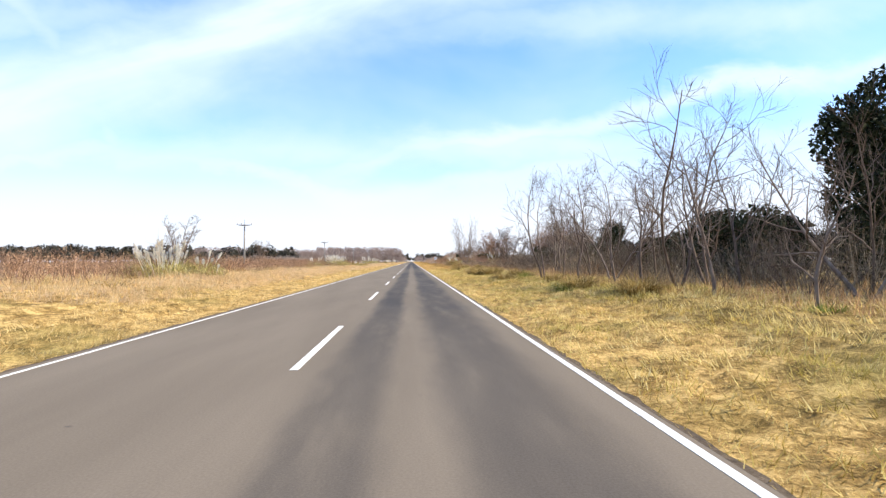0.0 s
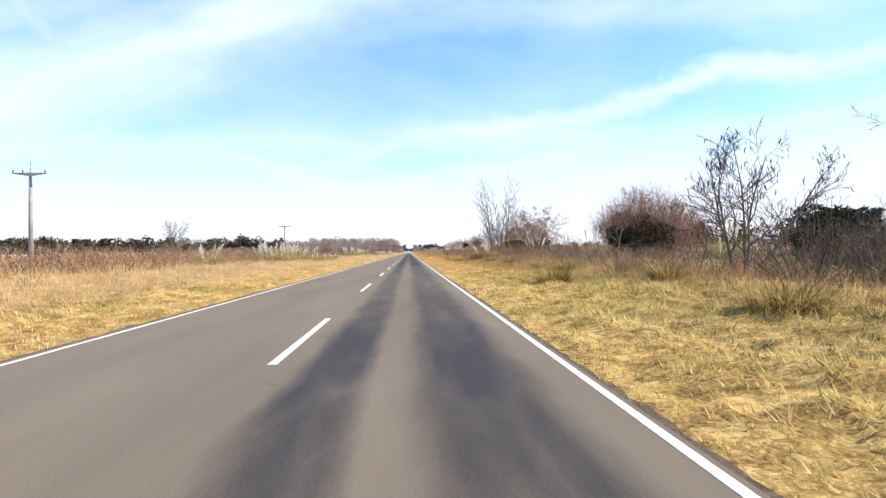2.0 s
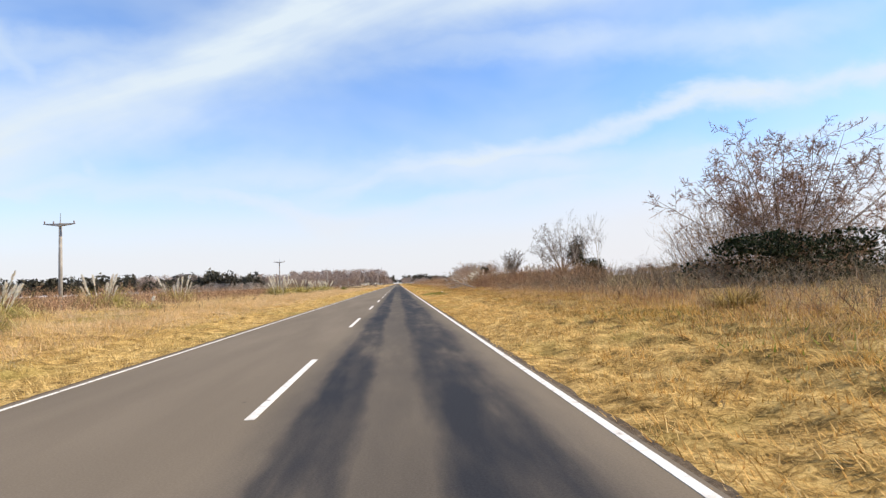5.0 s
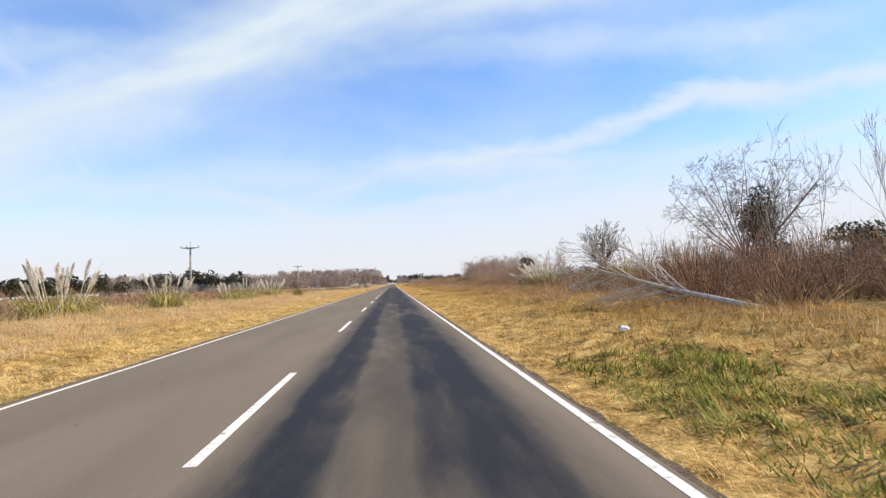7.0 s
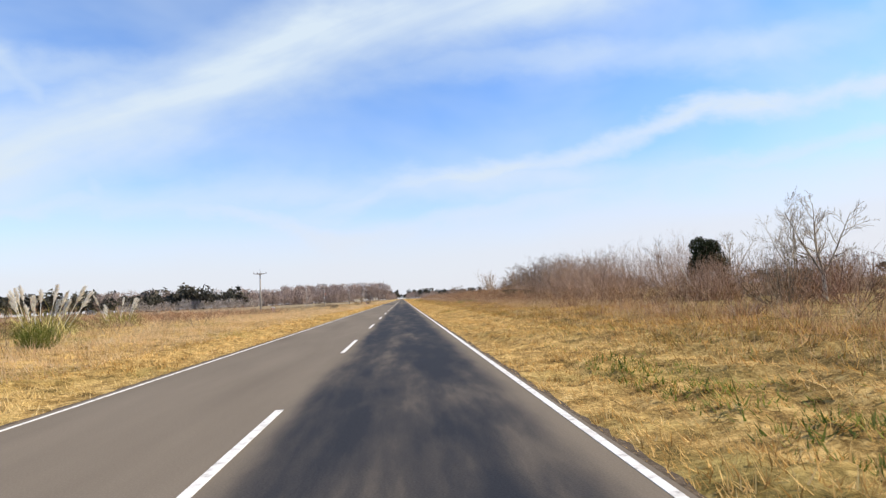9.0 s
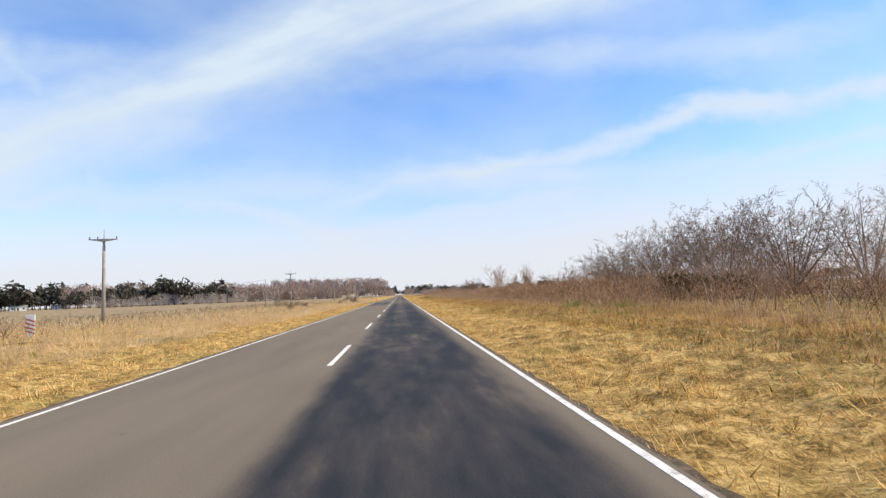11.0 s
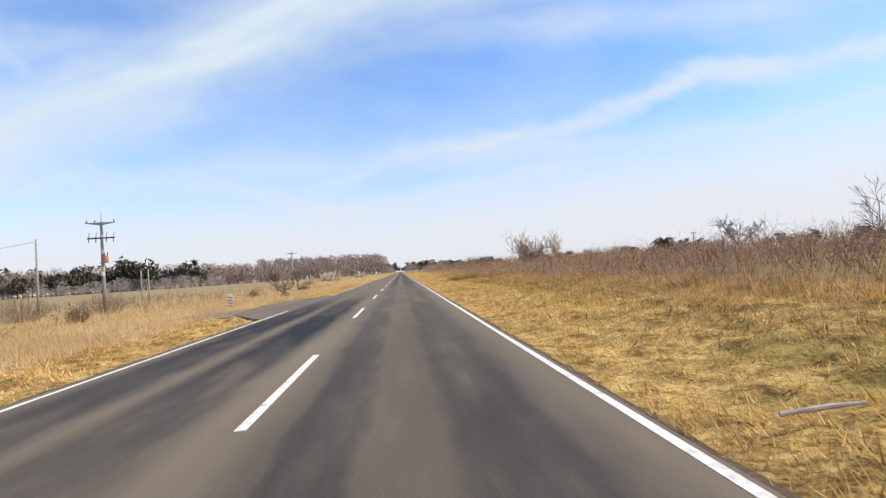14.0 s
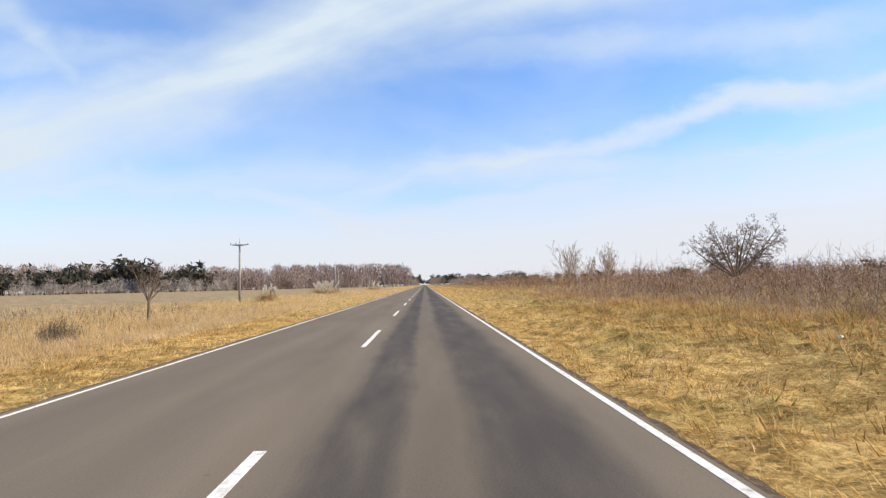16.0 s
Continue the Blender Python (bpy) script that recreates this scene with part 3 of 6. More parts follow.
def turf_z(x, y):
    """The land with the matted relief of the mown verges."""
    x, y = np.asarray(x, float), np.asarray(y, float)
    a = np.abs(x)
    on = np.clip((a - 3.45) / 0.5, 0, 1) * np.clip((12.0 - a) / 1.5, 0, 1)
    bend = 0.25 * np.sin(0.05 * y + 1) + 0.12 * np.sin(0.21 * y)
    ruts = sum(w * np.exp(-((a - c - bend) / 0.16) ** 2) for c, w in ((5.6, 0.6), (7.1, 1.0), (8.4, 0.7)))
    on = on * (1 - paved(x, y))
    return ground_z(x, y) + on * (0.19 * (tuftiness(x, y) - 0.5) + 0.03 * (lumpy(6.3 * x, 5.9 * y) - 0.5) - 0.07 * ruts * lumpy(0.3 * y, x * 0 + 3))


def sheet(name, xs, ys, heights, label, category, kind):
    gx, gy = np.meshgrid(xs, ys)
    v = np.stack([gx, gy, heights(gx, gy)], -1).reshape(-1, 3)
    n, m = len(ys), len(xs)
    i = (np.arange(n - 1)[:, None] * m + np.arange(m - 1)[None]).reshape(-1)
    f = np.stack([i, i + 1, i + m + 1, i + m], 1)
    tagged(place(name, mesh_np(name, v, f, M_TURF, True)), label, category, kind=kind)


def build_ground():
    xs = np.concatenate([-np.geomspace(4500, 24, 26), np.arange(-22, -12, 0.5), [-12, -11.6, -9, -6, -4.2, -3.9, -3.5, -3.3, -3.0, 0, 3.0, 3.4, 3.55, 3.9, 4.2, 6, 9, 11.6, 12],
                         np.arange(12.5, 22, 0.5), np.geomspace(24, 4500, 26)])
    ys = np.concatenate([[-400, -150, -60], np.arange(-30, 460, 3.0), np.geomspace(464, 5200, 60)])
    verge = lambda x, y: (np.abs(x) > 3.5) & (np.abs(x) < 11.8) & (y > -8) & (y < 427)
    sheet("ground", xs, ys, lambda x, y: ground_z(x, y) - 0.22 * verge(x, y), "dry yellow roadside turf running out to open fields", "ground", "structure")
    rows = np.arange(-9.0, 428.1, 0.25)
    edge = lambda x, y: np.where(np.abs(x) > 11.9, ground_z(x, y) - 0.03, turf_z(x, y))
    sheet("verge_near", np.concatenate([[3.36], np.arange(3.46, 8.0, 0.16), np.arange(8.0, 12.3, 0.3)]), rows, edge, "matted mown straw turf of the near verge", "verge", "structure")
    sheet("verge_far", np.concatenate([np.arange(-12.2, -8.0, 0.6), np.arange(-8.0, -3.42, 0.27), [-3.38, -3.3]]), rows, edge, "matted mown straw turf of the far verge", "verge", "structure")


build_ground()

ROAD_END = 3200.0


def strip(x0, x1, y0, y1, z0, z1, step=4.0, ragged=0.0, side=0):
    """A long slab; its outer edge may be ragged."""
    ys = np.arange(y0, y1 + step * 0.5, step)
    ys[-1] = y1
    n = len(ys)
    j = np.interp(rng.uniform(-1, 1, n), [-1, 1], [-ragged, ragged])
    a = np.full(n, x0) + (j if side < 0 else 0)
    b = np.full(n, x1) + (j if side > 0 else 0)
    rows = np.stack([np.stack([a, ys, np.full(n, z0)], 1), np.stack([a, ys, np.full(n, z1)], 1),
                     np.stack([b, ys, np.full(n, z1)], 1), np.stack([b, ys, np.full(n, z0)], 1)], 1).reshape(-1, 3)
    f = []
    for k in range(3):
        i = np.arange(n - 1) * 4 + k
        f.append(np.stack([i, i + 4, i + 5, i + 1], 1))
    return rows, np.concatenate(f)


road = tagged(place("road", mesh_np("road", *strip(-3.26, 3.35, -60, ROAD_END, -0.08, 0.0, 20.0), M_ROAD)),
              "straight two-lane asphalt road with dark tar-stained wheel tracks", "road", kind="structure")
for nm, x0, x1, sd in (("gravel_edge_left", -3.34, -3.262, -1), ("gravel_edge_right", 3.352, 3.43, 1)):
    tagged(place(nm, mesh_np(nm, *strip(x0, x1, -40, 600, -0.09, -0.006, 0.25, 0.04, sd), M_GRAVEL)),
           "crumbled gravel and dirt along the asphalt edge", "road edge", kind="structure")
for nm, x0, y0, y1 in (("edge_line", 3.21, -60, ROAD_END), ("edge_line", -3.15, -60, 366.2), ("edge_line", -3.15, 380.0, ROAD_END)):
    place(nm, mesh_np(nm, *strip(x0, x0 + (0.086 if x0 > 0 else 0.060), y0, y1, -0.01, 0.004, 0.6 if y1 < 400 else 6.0, 0.006, 1), M_PAINT), road, "worn white painted edge line")


def dash_mesh():
    bm = bmesh.new()
    box(bm, (0, 2.24, -0.003), (0.105, 4.48, 0.014), 0.002)
    return mesh_bm("centre_dash", bm, M_PAINT)


DASH = dash_mesh()
for k in range(-2, 90):
    place("centre_dash", DASH, road, "", pose(0, 12.0 * k, 0))


# side access on the far verge
def flat_piece(name, pts, fall, lift, material, label):
    """A thin paved piece that falls away from the road."""
    bm = bmesh.new()
    top = [bm.verts.new((x, y, lift + fall * (x + 3.262))) for x, y in pts]
    face = bm.faces.new(top[::-1])
    ext = bmesh.ops.extrude_face_region(bm, geom=[face])
    for v in ext["geom"]:
        if isinstance(v, bmesh.types.BMVert):
            v.co.z -= 0.14
    bmesh.ops.recalc_face_normals(bm, faces=bm.faces[:])
    tagged(part(name, bm, material, None), label, "driveway", kind="structure")


def build_apron():
    ys = np.arange(361.8, 381.61, 0.22)
    outer = [(float(a), float(b)) for a, b in zip(apron_edge(ys), ys) if a < -3.3]
    flat_piece("driveway_apron", [(-3.262, outer[-1][1])] + outer[::-1] + [(-3.262, outer[0][1])], 0.026, -0.004, M_ROAD, "asphalt access apron opening off the road edge")
    ys = np.arange(364.8, 374.2, 0.25)
    outer = [(float(a), float(b)) for a, b in zip(track_edge(ys), ys)]
    flat_piece("sandy_track", [(-4.0, outer[-1][1])] + outer[::-1] + [(-4.0, outer[0][1])], 0.030, -0.016, M_SAND, "bare brown sandy ground behind the paved access")
    apron = bpy.data.objects["driveway_apron"]
    g = np.random.default_rng(88)
    y = 367.6
    while y < 375.4:
        run, wide = g.uniform(0.35, 1.0), g.uniform(0.025, 0.06)
        k = 7
        t = np.linspace(0, 1, k)
        mid = -3.6 + 0.05 * np.sin(2.1 * (y + run * t)) + g.uniform(-0.02, 0.02, k)
        half = wide * np.sin(np.pi * np.clip(t, 0.06, 0.94)) * g.uniform(0.6, 1.2, k)
        bm = bmesh.new()
        for a in range(k - 1):
            quad = [(mid[a] - half[a], t[a]), (mid[a] + half[a], t[a]), (mid[a + 1] + half[a + 1], t[a + 1]), (mid[a + 1] - half[a + 1], t[a + 1])]
            bm.faces.new([bm.verts.new((px, y + run * pt, 0.001 + 0.026 * (px + 3.262))) for px, pt in quad])
        bmesh.ops.remove_doubles(bm, verts=bm.verts[:], dist=0.0005)
        part("crack", bm, M_BLACK, apron, "dark ragged crack along the old road edge")
        y += run + g.uniform(0.02, 0.25)


build_apron()


# ---------------------------------------------------------------- woody plants
def grow(seed, height, stems=1, spread=0.5, up=0.3, kids=(9, 6, 4), r0=0.09, crook=0.16, first=0.25, reach=0.55, fine=0.010, bole=0.0):
    """Limbs of a bare tree: arrays of segment ends, radii and branching order."""
    rnd = random.Random(seed)
    seg = []
    pieces = (7, 4, 2, 1)

    def limb(p, d, length, r, level):
        n = pieces[level]
        path = [(p, d)]
        for k in range(n):
            wob = crook * (0.42, 0.8, 0.45, 0.2)[level]
            d = (d + Vector((rnd.gauss(0, 1), rnd.gauss(0, 1), rnd.gauss(0, 0.6))) * wob + Vector((0, 0, up * (0.3 if level else 0.2)))).normalized()
            q = p + d * (length / n)
            ra, rb = r * (1 - 0.8 * k / n), r * (1 - 0.8 * (k + 1) / n)
            seg.append((p, q, max(ra, fine), max(rb, fine * 0.6), level))
            p = q
            path.append((p, d))
        if level >= len(kids):
            return
        low = first if level == 0 else 0.2
        for c in range(kids[level]):
            t = low + (1.0 - low) * (c + rnd.random()) / kids[level]
            i = min(int(t * n), n - 1)
            f = t * n - i
            (pa, da), (pb, db) = path[i], path[i + 1]
            at = pa.lerp(pb, f)
            s = db.orthogonal().normalized()
            s.rotate(Matrix.Rotation(rnd.uniform(0, 6.283), 3, db))
            a = rnd.uniform(0.6, 1.1) * (spread + 0.3) * (1.0, 0.85, 0.75)[level]
            nd = (db * math.cos(a) + s * math.sin(a)).normalized()
            limb(at, nd, length * reach * (1.0, 1.22, 1.6)[level] * rnd.uniform(0.6, 1.1) * (1.1 - 0.5 * t), max(r * (1 - 0.8 * t) * 0.65, fine), level + 1)

    for s in range(stems):
        az = 6.283 * (s + rnd.random() * 0.8) / stems
        tilt = rnd.uniform(0.35, 1.0) * spread if stems > 1 else rnd.uniform(0, 0.1)
        d = Vector((math.cos(az) * math.sin(tilt), math.sin(az) * math.sin(tilt), math.cos(tilt)))
        off = Vector((math.cos(az), math.sin(az), 0)) * (0.06 * min(stems, 6) if stems > 1 else 0)
        limb((Vector((0, 0, bole)) if bole else off - d * 0.15), d, (height - bole) * rnd.uniform(0.8, 1.0), r0 * rnd.uniform(0.75, 1.0), 0)
    if bole:
        seg.append((Vector((0, 0, -0.2)), Vector((0.02, 0, bole)), r0 * 2.0, r0 * 1.5, 0))
    a = np.array([s[0] for s in seg], float)
    b = np.array([s[1] for s in seg], float)
    r1, r2 = np.array([s[2] for s in seg]), np.array([s[3] for s in seg])
    lev = np.array([s[4] for s in seg])
    k = height / max(np.quantile(b[:, 2], 0.998), 0.1)
    return a * k, b * k, r1, r2, lev


def bare_tree(name, x, y, height, seed, label, group="", twig=None, bark=None, category="tree", sink=0.05, **how):
    a, b, r1, r2, lev = grow(seed, height, **how)
    top = new(name)
    top.matrix_basis = pose(x, y, float(ground_z(x, y)) - sink)
    tagged(top, label, category, group)
    thick = lev <= 1
    place("trunk", mesh_np("trunk", *tubes(a[thick], b[thick], r1[thick], r2[thick], 4), bark or M_BARK, True), top)
    mid, thin = lev == 2, lev == 3
    twigs = merged(tubes(a[mid], b[mid], r1[mid], r2[mid], 3), needles(a[thin], b[thin], r1[thin] * 1.8))
    tagged(place("crown", mesh_np("crown", *twigs, twig or M_TWIG), top), kind="stuff")
    return top


def fan_tree(x, y, height, seed, label, group="", stems=13, spread=1.05, bole=0.7, fine=0.007, reach=0.34, kids=(11, 7, 7), r0=0.055, twig=None, bark=None, category="tree"):
    """A low leafless tree whose straight branches radiate from near the ground."""
    return bare_tree("bare_tree", x, y, height, seed, label, group, twig, bark, category, stems=stems, spread=spread, up=0.16, kids=kids, r0=r0, crook=0.09, first=0.28, reach=reach, fine=fine, bole=bole)


def bush_mesh(name, seed, height, width, stems, material, thick=0.012, rise=0.6, kids=5):
    """A leafless bush: many stems fanning out of the ground, each with side twigs."""
    g = np.random.default_rng(seed)
    az = g.uniform(0, 2 * np.pi, stems)
    out = np.sqrt(g.uniform(0, 1, stems)) * width * 0.5
    foot = np.stack([np.cos(az) * out * 0.35, np.sin(az) * out * 0.35, np.full(stems, -0.1)], 1)
    h = height * (1 - 0.55 * (out / (width * 0.5)) ** 2) * g.uniform(0.7, 1.02, stems)
    tip = np.stack([np.cos(az) * out, np.sin(az) * out, h], 1)
    knee = foot + (tip - foot) * 0.5 + np.stack([np.cos(az) * out * 0.12, np.sin(az) * out * 0.12, -h * 0.02], 1) + g.normal(0, 0.05 * height, (stems, 3)) * np.array([1, 1, 0.4])
    quads = tubes(np.concatenate([foot, knee]), np.concatenate([knee, tip]), np.repeat([thick, thick * 0.7], stems), np.repeat([thick * 0.7, thick * 0.3], stems), 3)
    A, B, W = [], [], []
    for k in range(kids):
        t = g.uniform(0.15, 0.98, stems)[:, None]
        s = knee + (tip - knee) * t if k % 3 else foot + (knee - foot) * (0.4 + 0.6 * t)
        d = g.normal(0, 1, (stems, 3)) + np.array([0, 0, rise * 1.6]) + (tip - foot) / height * 0.7
        d /= np.linalg.norm(d, axis=1, keepdims=True)
        e = s + d * (height * g.uniform(0.10, 0.26, stems))[:, None]
        e[:, 2] = np.clip(e[:, 2], 0.0, height * 1.05)
        A.append(s), B.append(e), W.append(np.full(stems, thick * 1.1))
        for _ in range(2):
            s2 = s + (e - s) * g.uniform(0.3, 0.9, stems)[:, None]
            d2 = (e - s) * 0.5 + g.normal(0, 0.075 * height, (stems, 3)) + np.array([0, 0, rise * 0.06 * height])
            A.append(s2), B.append(s2 + d2), W.append(np.full(stems, thick * 0.75))
    return mesh_np("stem_fan", *quads, material), mesh_np("crown", *needles(np.concatenate(A), np.concatenate(B), np.concatenate(W)), material)


def set_bush(name, meshes, m, label, group=""):
    """A bush at m: its stems and its fine twigs."""
    ob = new(name)
    ob.matrix_basis = m
    tagged(ob, label, "bush", group)
    for me in meshes:
        tagged(place(me.name.split(".")[0], me, ob), kind="stuff")
    return ob


def leaf_cloud(seed, height, width, leaves, size, lumps=9, low=0.12, cone=0.0):
    """Small leaf triangles on lumpy masses, uneven, with gaps."""
    g = np.random.default_rng(seed)
    c = g.uniform(-1, 1, (lumps, 3))
    c[:, 2] = g.uniform(low, 0.82, lumps)
    taper = 1 - cone * c[:, 2]
    c[:, :2] *= (0.30 * width * taper)[:, None]
    rad = g.uniform(0.16, 0.30, lumps)[:, None] * np.array([width, width, height * 0.75]) * (0.6 + 0.4 * taper)[:, None]
    which = g.integers(0, lumps, leaves)
    d = g.normal(0, 1, (leaves, 3))
    d /= np.linalg.norm(d, axis=1, keepdims=True)
    r = g.uniform(0.45, 1.06, leaves) ** 0.6
    p = c[which] * np.array([1, 1, height]) + d * rad[which] * r[:, None]
    p[:, 2] = np.clip(p[:, 2], 0.03 * height, None)
    t1, t2 = g.normal(0, 1, (leaves, 3)), g.normal(0, 1, (leaves, 3))
    s = size * g.uniform(0.5, 1.4, leaves)[:, None]
    t1 *= s / np.linalg.norm(t1, axis=1, keepdims=True)
    t2 *= s / np.linalg.norm(t2, axis=1, keepdims=True)
    return np.stack([p - t1 * 0.5, p + t1 * 0.5, p + t2], 1).reshape(-1, 3), np.arange(leaves * 3).reshape(-1, 3)


def evergreen(name, x, y, height, width, seed, label, group="", leaves=6000, size=0.16, cone=0.3, category="tree", lumps=16):
    top = new(name)
    top.matrix_basis = pose(x, y, float(ground_z(x, y)) - 0.05)
    tagged(top, label, category, group)
    a, b, r1, r2, lev = grow(seed, height * 0.85, stems=1, spread=0.6, up=0.2, kids=(8, 4), r0=0.10, first=0.1)
    place("trunk", mesh_np("trunk", *tubes(a, b, r1, r2, 4), M_BARK), top)
    tagged(place("crown", mesh_np("crown", *leaf_cloud(seed, height, width, int(leaves * 1.15), size * 0.82, lumps, 0.10, cone), M_EVER), top), kind="stuff")
    return top


def tussock_mesh(seed, width, height, n, material, w=0.012, segs=3):
    g = np.random.default_rng(seed)
    az = g.uniform(0, 2 * np.pi, n)
    r = np.sqrt(g.uniform(0, 1, n)) * width * 0.22
    base = np.stack([np.cos(az) * r, np.sin(az) * r, np.full(n, -0.04)], 1)
    v, f = blades(base, height * g.uniform(0.6, 1.15, n), w * g.uniform(0.6, 1.4, n), az + g.normal(0, 0.5, n), g.uniform(0.05, 0.45, n), g.uniform(0.3, 1.2, n), segs)
    return mesh_np("tussock", v, f, material)


def plume_mesh(seed, length=0.55, fat=0.055):
    """A feathery seed head on its stalk, from the ground up 1 m."""
    g = np.random.default_rng(seed)
    n = 84
    t = g.uniform(0, 1, n)
    az = g.uniform(0, 2 * np.pi, n)
    base = np.stack([np.zeros(n), np.zeros(n), 1.0 - length + t * length * 0.9], 1)
    v, f = blades(base, fat * 2.2 * (1.15 - 0.8 * np.abs(t - 0.35)), np.full(n, 0.042), az, g.uniform(0.35, 0.8, n), g.uniform(0.0, 0.4, n), 1)
    sv, sf = tubes([[0, 0, 0], [0, 0, 1.0 - length]], [[0, 0, 1.0 - length], [0, 0, 0.99]], [0.009, 0.012], [0.008, 0.006], 4)
    return mesh_np("plume", np.concatenate([v, sv]), np.concatenate([f, sf + len(v)]), M_PLUME)


PLUMES = [plume_mesh(s, l, w) for s, l, w in ((1, 0.36, 0.05), (2, 0.30, 0.045), (3, 0.42, 0.06))]


def pampas(x, y, width, height, plumes, seed, label, leaves=420, group="pampas clumps", fat=1.6, straw=0.0, splay=1.0):
    g = np.random.default_rng(seed)
    top = new("pampas_grass")
    top.matrix_basis = pose(x, y, float(ground_z(x, y)))
    tagged(top, label, "grass clump", group)
    n = int(leaves * 2.0)
    az = g.uniform(0, 2 * np.pi, n)
    r = np.sqrt(g.uniform(0, 1, n)) * width * 0.34
    base = np.stack([np.cos(az) * r, np.sin(az) * r, np.full(n, -0.05)], 1)
    v, f = blades(base, height * 1.05 * g.uniform(0.4, 1.1, n), 0.026 * g.uniform(0.6, 1.3, n), az + g.normal(0, 0.8, n), g.uniform(0.05, 0.7, n), g.uniform(0.6, 1.7, n), 2)
    if straw:
        k = int(n * straw) * 6
        tagged(place("dry_foliage", mesh_np("dry_foliage", v[:k], f[:int(n * straw) * 2], M_TALL), top, "straw-yellow dry blades"), kind="stuff")
        v, f = v[k:], f[int(n * straw) * 2:] - k
    tagged(place("foliage", mesh_np("foliage", v, f, M_PAMPAS), top), kind="stuff")
    windy = g.uniform(0, 2 * np.pi)
    for k in range(plumes):
        a, q = g.uniform(0, 2 * np.pi), math.sqrt(g.uniform(0, 1)) * width * 0.38
        tilt = splay * q / max(width, 0.1) * 55 + abs(g.normal(0, 7))
        s = height * g.uniform(0.58, 1.0)
        lean = Matrix.Rotation(radians(abs(g.normal(4, 4))), 4, Vector((math.cos(windy), math.sin(windy), 0)))
        m = pose(math.cos(a) * q * 0.7, math.sin(a) * q * 0.7, 0) @ lean @ pose(0, 0, 0, 0, 0, math.degrees(a)) @ pose(0, 0, 0, 0, tilt, 0) @ Matrix.Diagonal((fat * g.uniform(0.7, 1.2), fat * g.uniform(0.7, 1.2), s, 1))
        place("plume", PLUMES[k % 3], top, "", m)
    return top


# ---------------------------------------------------------------- plants along the right verge
LOCUST = "leafless young locust tree with crooked grey branches beside the road"
for i, (x, y, h) in enumerate(((9.95, 11.2, 7.3), (12.9, 12.6, 7.0), (9.3, 7.8, 4.6), (10.6, 10.4, 5.2), (9.4, 15.3, 5.7), (10.2, 14.6, 5.0),
                               (10.6, 19.1, 5.6), (9.6, 20.9, 5.9), (9.4, 22.9, 4.8), (8.8, 24.9, 6.9), (10.8, 28.8, 7.0), (12.2, 17.8, 6.2),
                               (12.6, 22.0, 5.6), (13.4, 27.0, 5.6), (12.6, 33.0, 5.2), (13.2, 38.5, 4.4), (13.8, 8.0, 5.6), (9.0, 3.6, 3.4), (11.4, 24.5, 5.4), (14.6, 15.2, 6.4), (14.8, 20.4, 6.0), (11.2, 31.6, 5.2), (15.2, 31.0, 5.6), (15.6, 25.2, 5.6), (12.0, 6.0, 5.0), (14.6, 37.0, 4.8))):
    bare_tree("bare_tree", x, y, h, 100 + i, LOCUST, "roadside locust trees", stems=1 if i % 3 else 2, spread=0.62, up=0.30, kids=(11, 6, 5) if i % 3 else (9, 6, 4), r0=0.066, crook=0.30, first=0.24, reach=0.5, fine=0.0062)
for i, (x, y, h, w) in enumerate(((18.2, 12.0, 8.0, 5.2), (21.5, 17.0, 6.4, 5.4), (18.5, 23, 4.0, 4.6), (21.5, 33, 3.6, 4.6), (22.6, 53.0, 5.5, 4.6), (26, 62, 3.6, 4.4), (19.5, 5, 7.6, 5.5), (24, 44, 3.2, 4.4), (16.6, 16.5, 3.2, 3.6), (17.2, 28.5, 2.6, 3.6), (20.5, 38.5, 2.6, 4.0), (24.5, 70.0, 3.0, 4.4), (27.5, 76.0, 3.8, 4.6))):
    evergreen("evergreen_tree", x, y, h, w, 200 + i, "dense dark evergreen tree behind the bare trees", "dark evergreens", 11000 if i < 3 else 8000, 0.21)
fan_tree(19.4, 55.2, 6.6, 140, "broad rounded leafless tree with fine pale twigs", stems=15, spread=1.12, bole=1.0, twig=M_PALE, fine=0.0075, reach=0.36)


def pod_tree(x, y, height, seed):
    top = bare_tree("pod_tree", x, y, height, seed, "leafless tree hung with long dark seed pods", stems=5, spread=0.62, up=0.16, kids=(10, 7, 6), r0=0.075, crook=0.20, first=0.22, reach=0.46, fine=0.008)
    rnd = random.Random(seed)
    a, b, r1, r2, lev = grow(seed, height, stems=5, spread=0.62, up=0.16, kids=(10, 7, 6), r0=0.075, crook=0.20, first=0.22, reach=0.46, fine=0.008)
    spots = [Vector(p) for p in b[lev >= 1]]
    bm = bmesh.new()
    last = Vector((0, 0, -0.24))
    ring = [Vector((0, 0, 0)), Vector((0.03, 0, -0.08)), Vector((0.02, 0.01, -0.17)), last]
    for p, q, r, s in zip(ring, ring[1:], (0.010, 0.02, 0.018), (0.02, 0.018, 0.006)):
        rod(bm, p, q, r, s, 5)
    pod = mesh_bm("seed_pod", bm, M_BLACK)
    for _ in range(280):
        place("seed_pod", pod, top, "", Matrix.Translation(rnd.choice(spots)) @ pose(0, 0, 0, rnd.uniform(-25, 25), rnd.uniform(-25, 25), rnd.uniform(0, 360)) @ Matrix.Scale(rnd.uniform(0.5, 0.95), 4))
    return top


pod_tree(13.0, 60.4, 5.6, 324)
bare_tree("bare_tree", 14.2, 75.5, 4.9, 141, "small twisted leafless tree in the weeds", stems=1, spread=0.6, up=0.2, kids=(9, 6, 4), r0=0.07, crook=0.3, first=0.2)
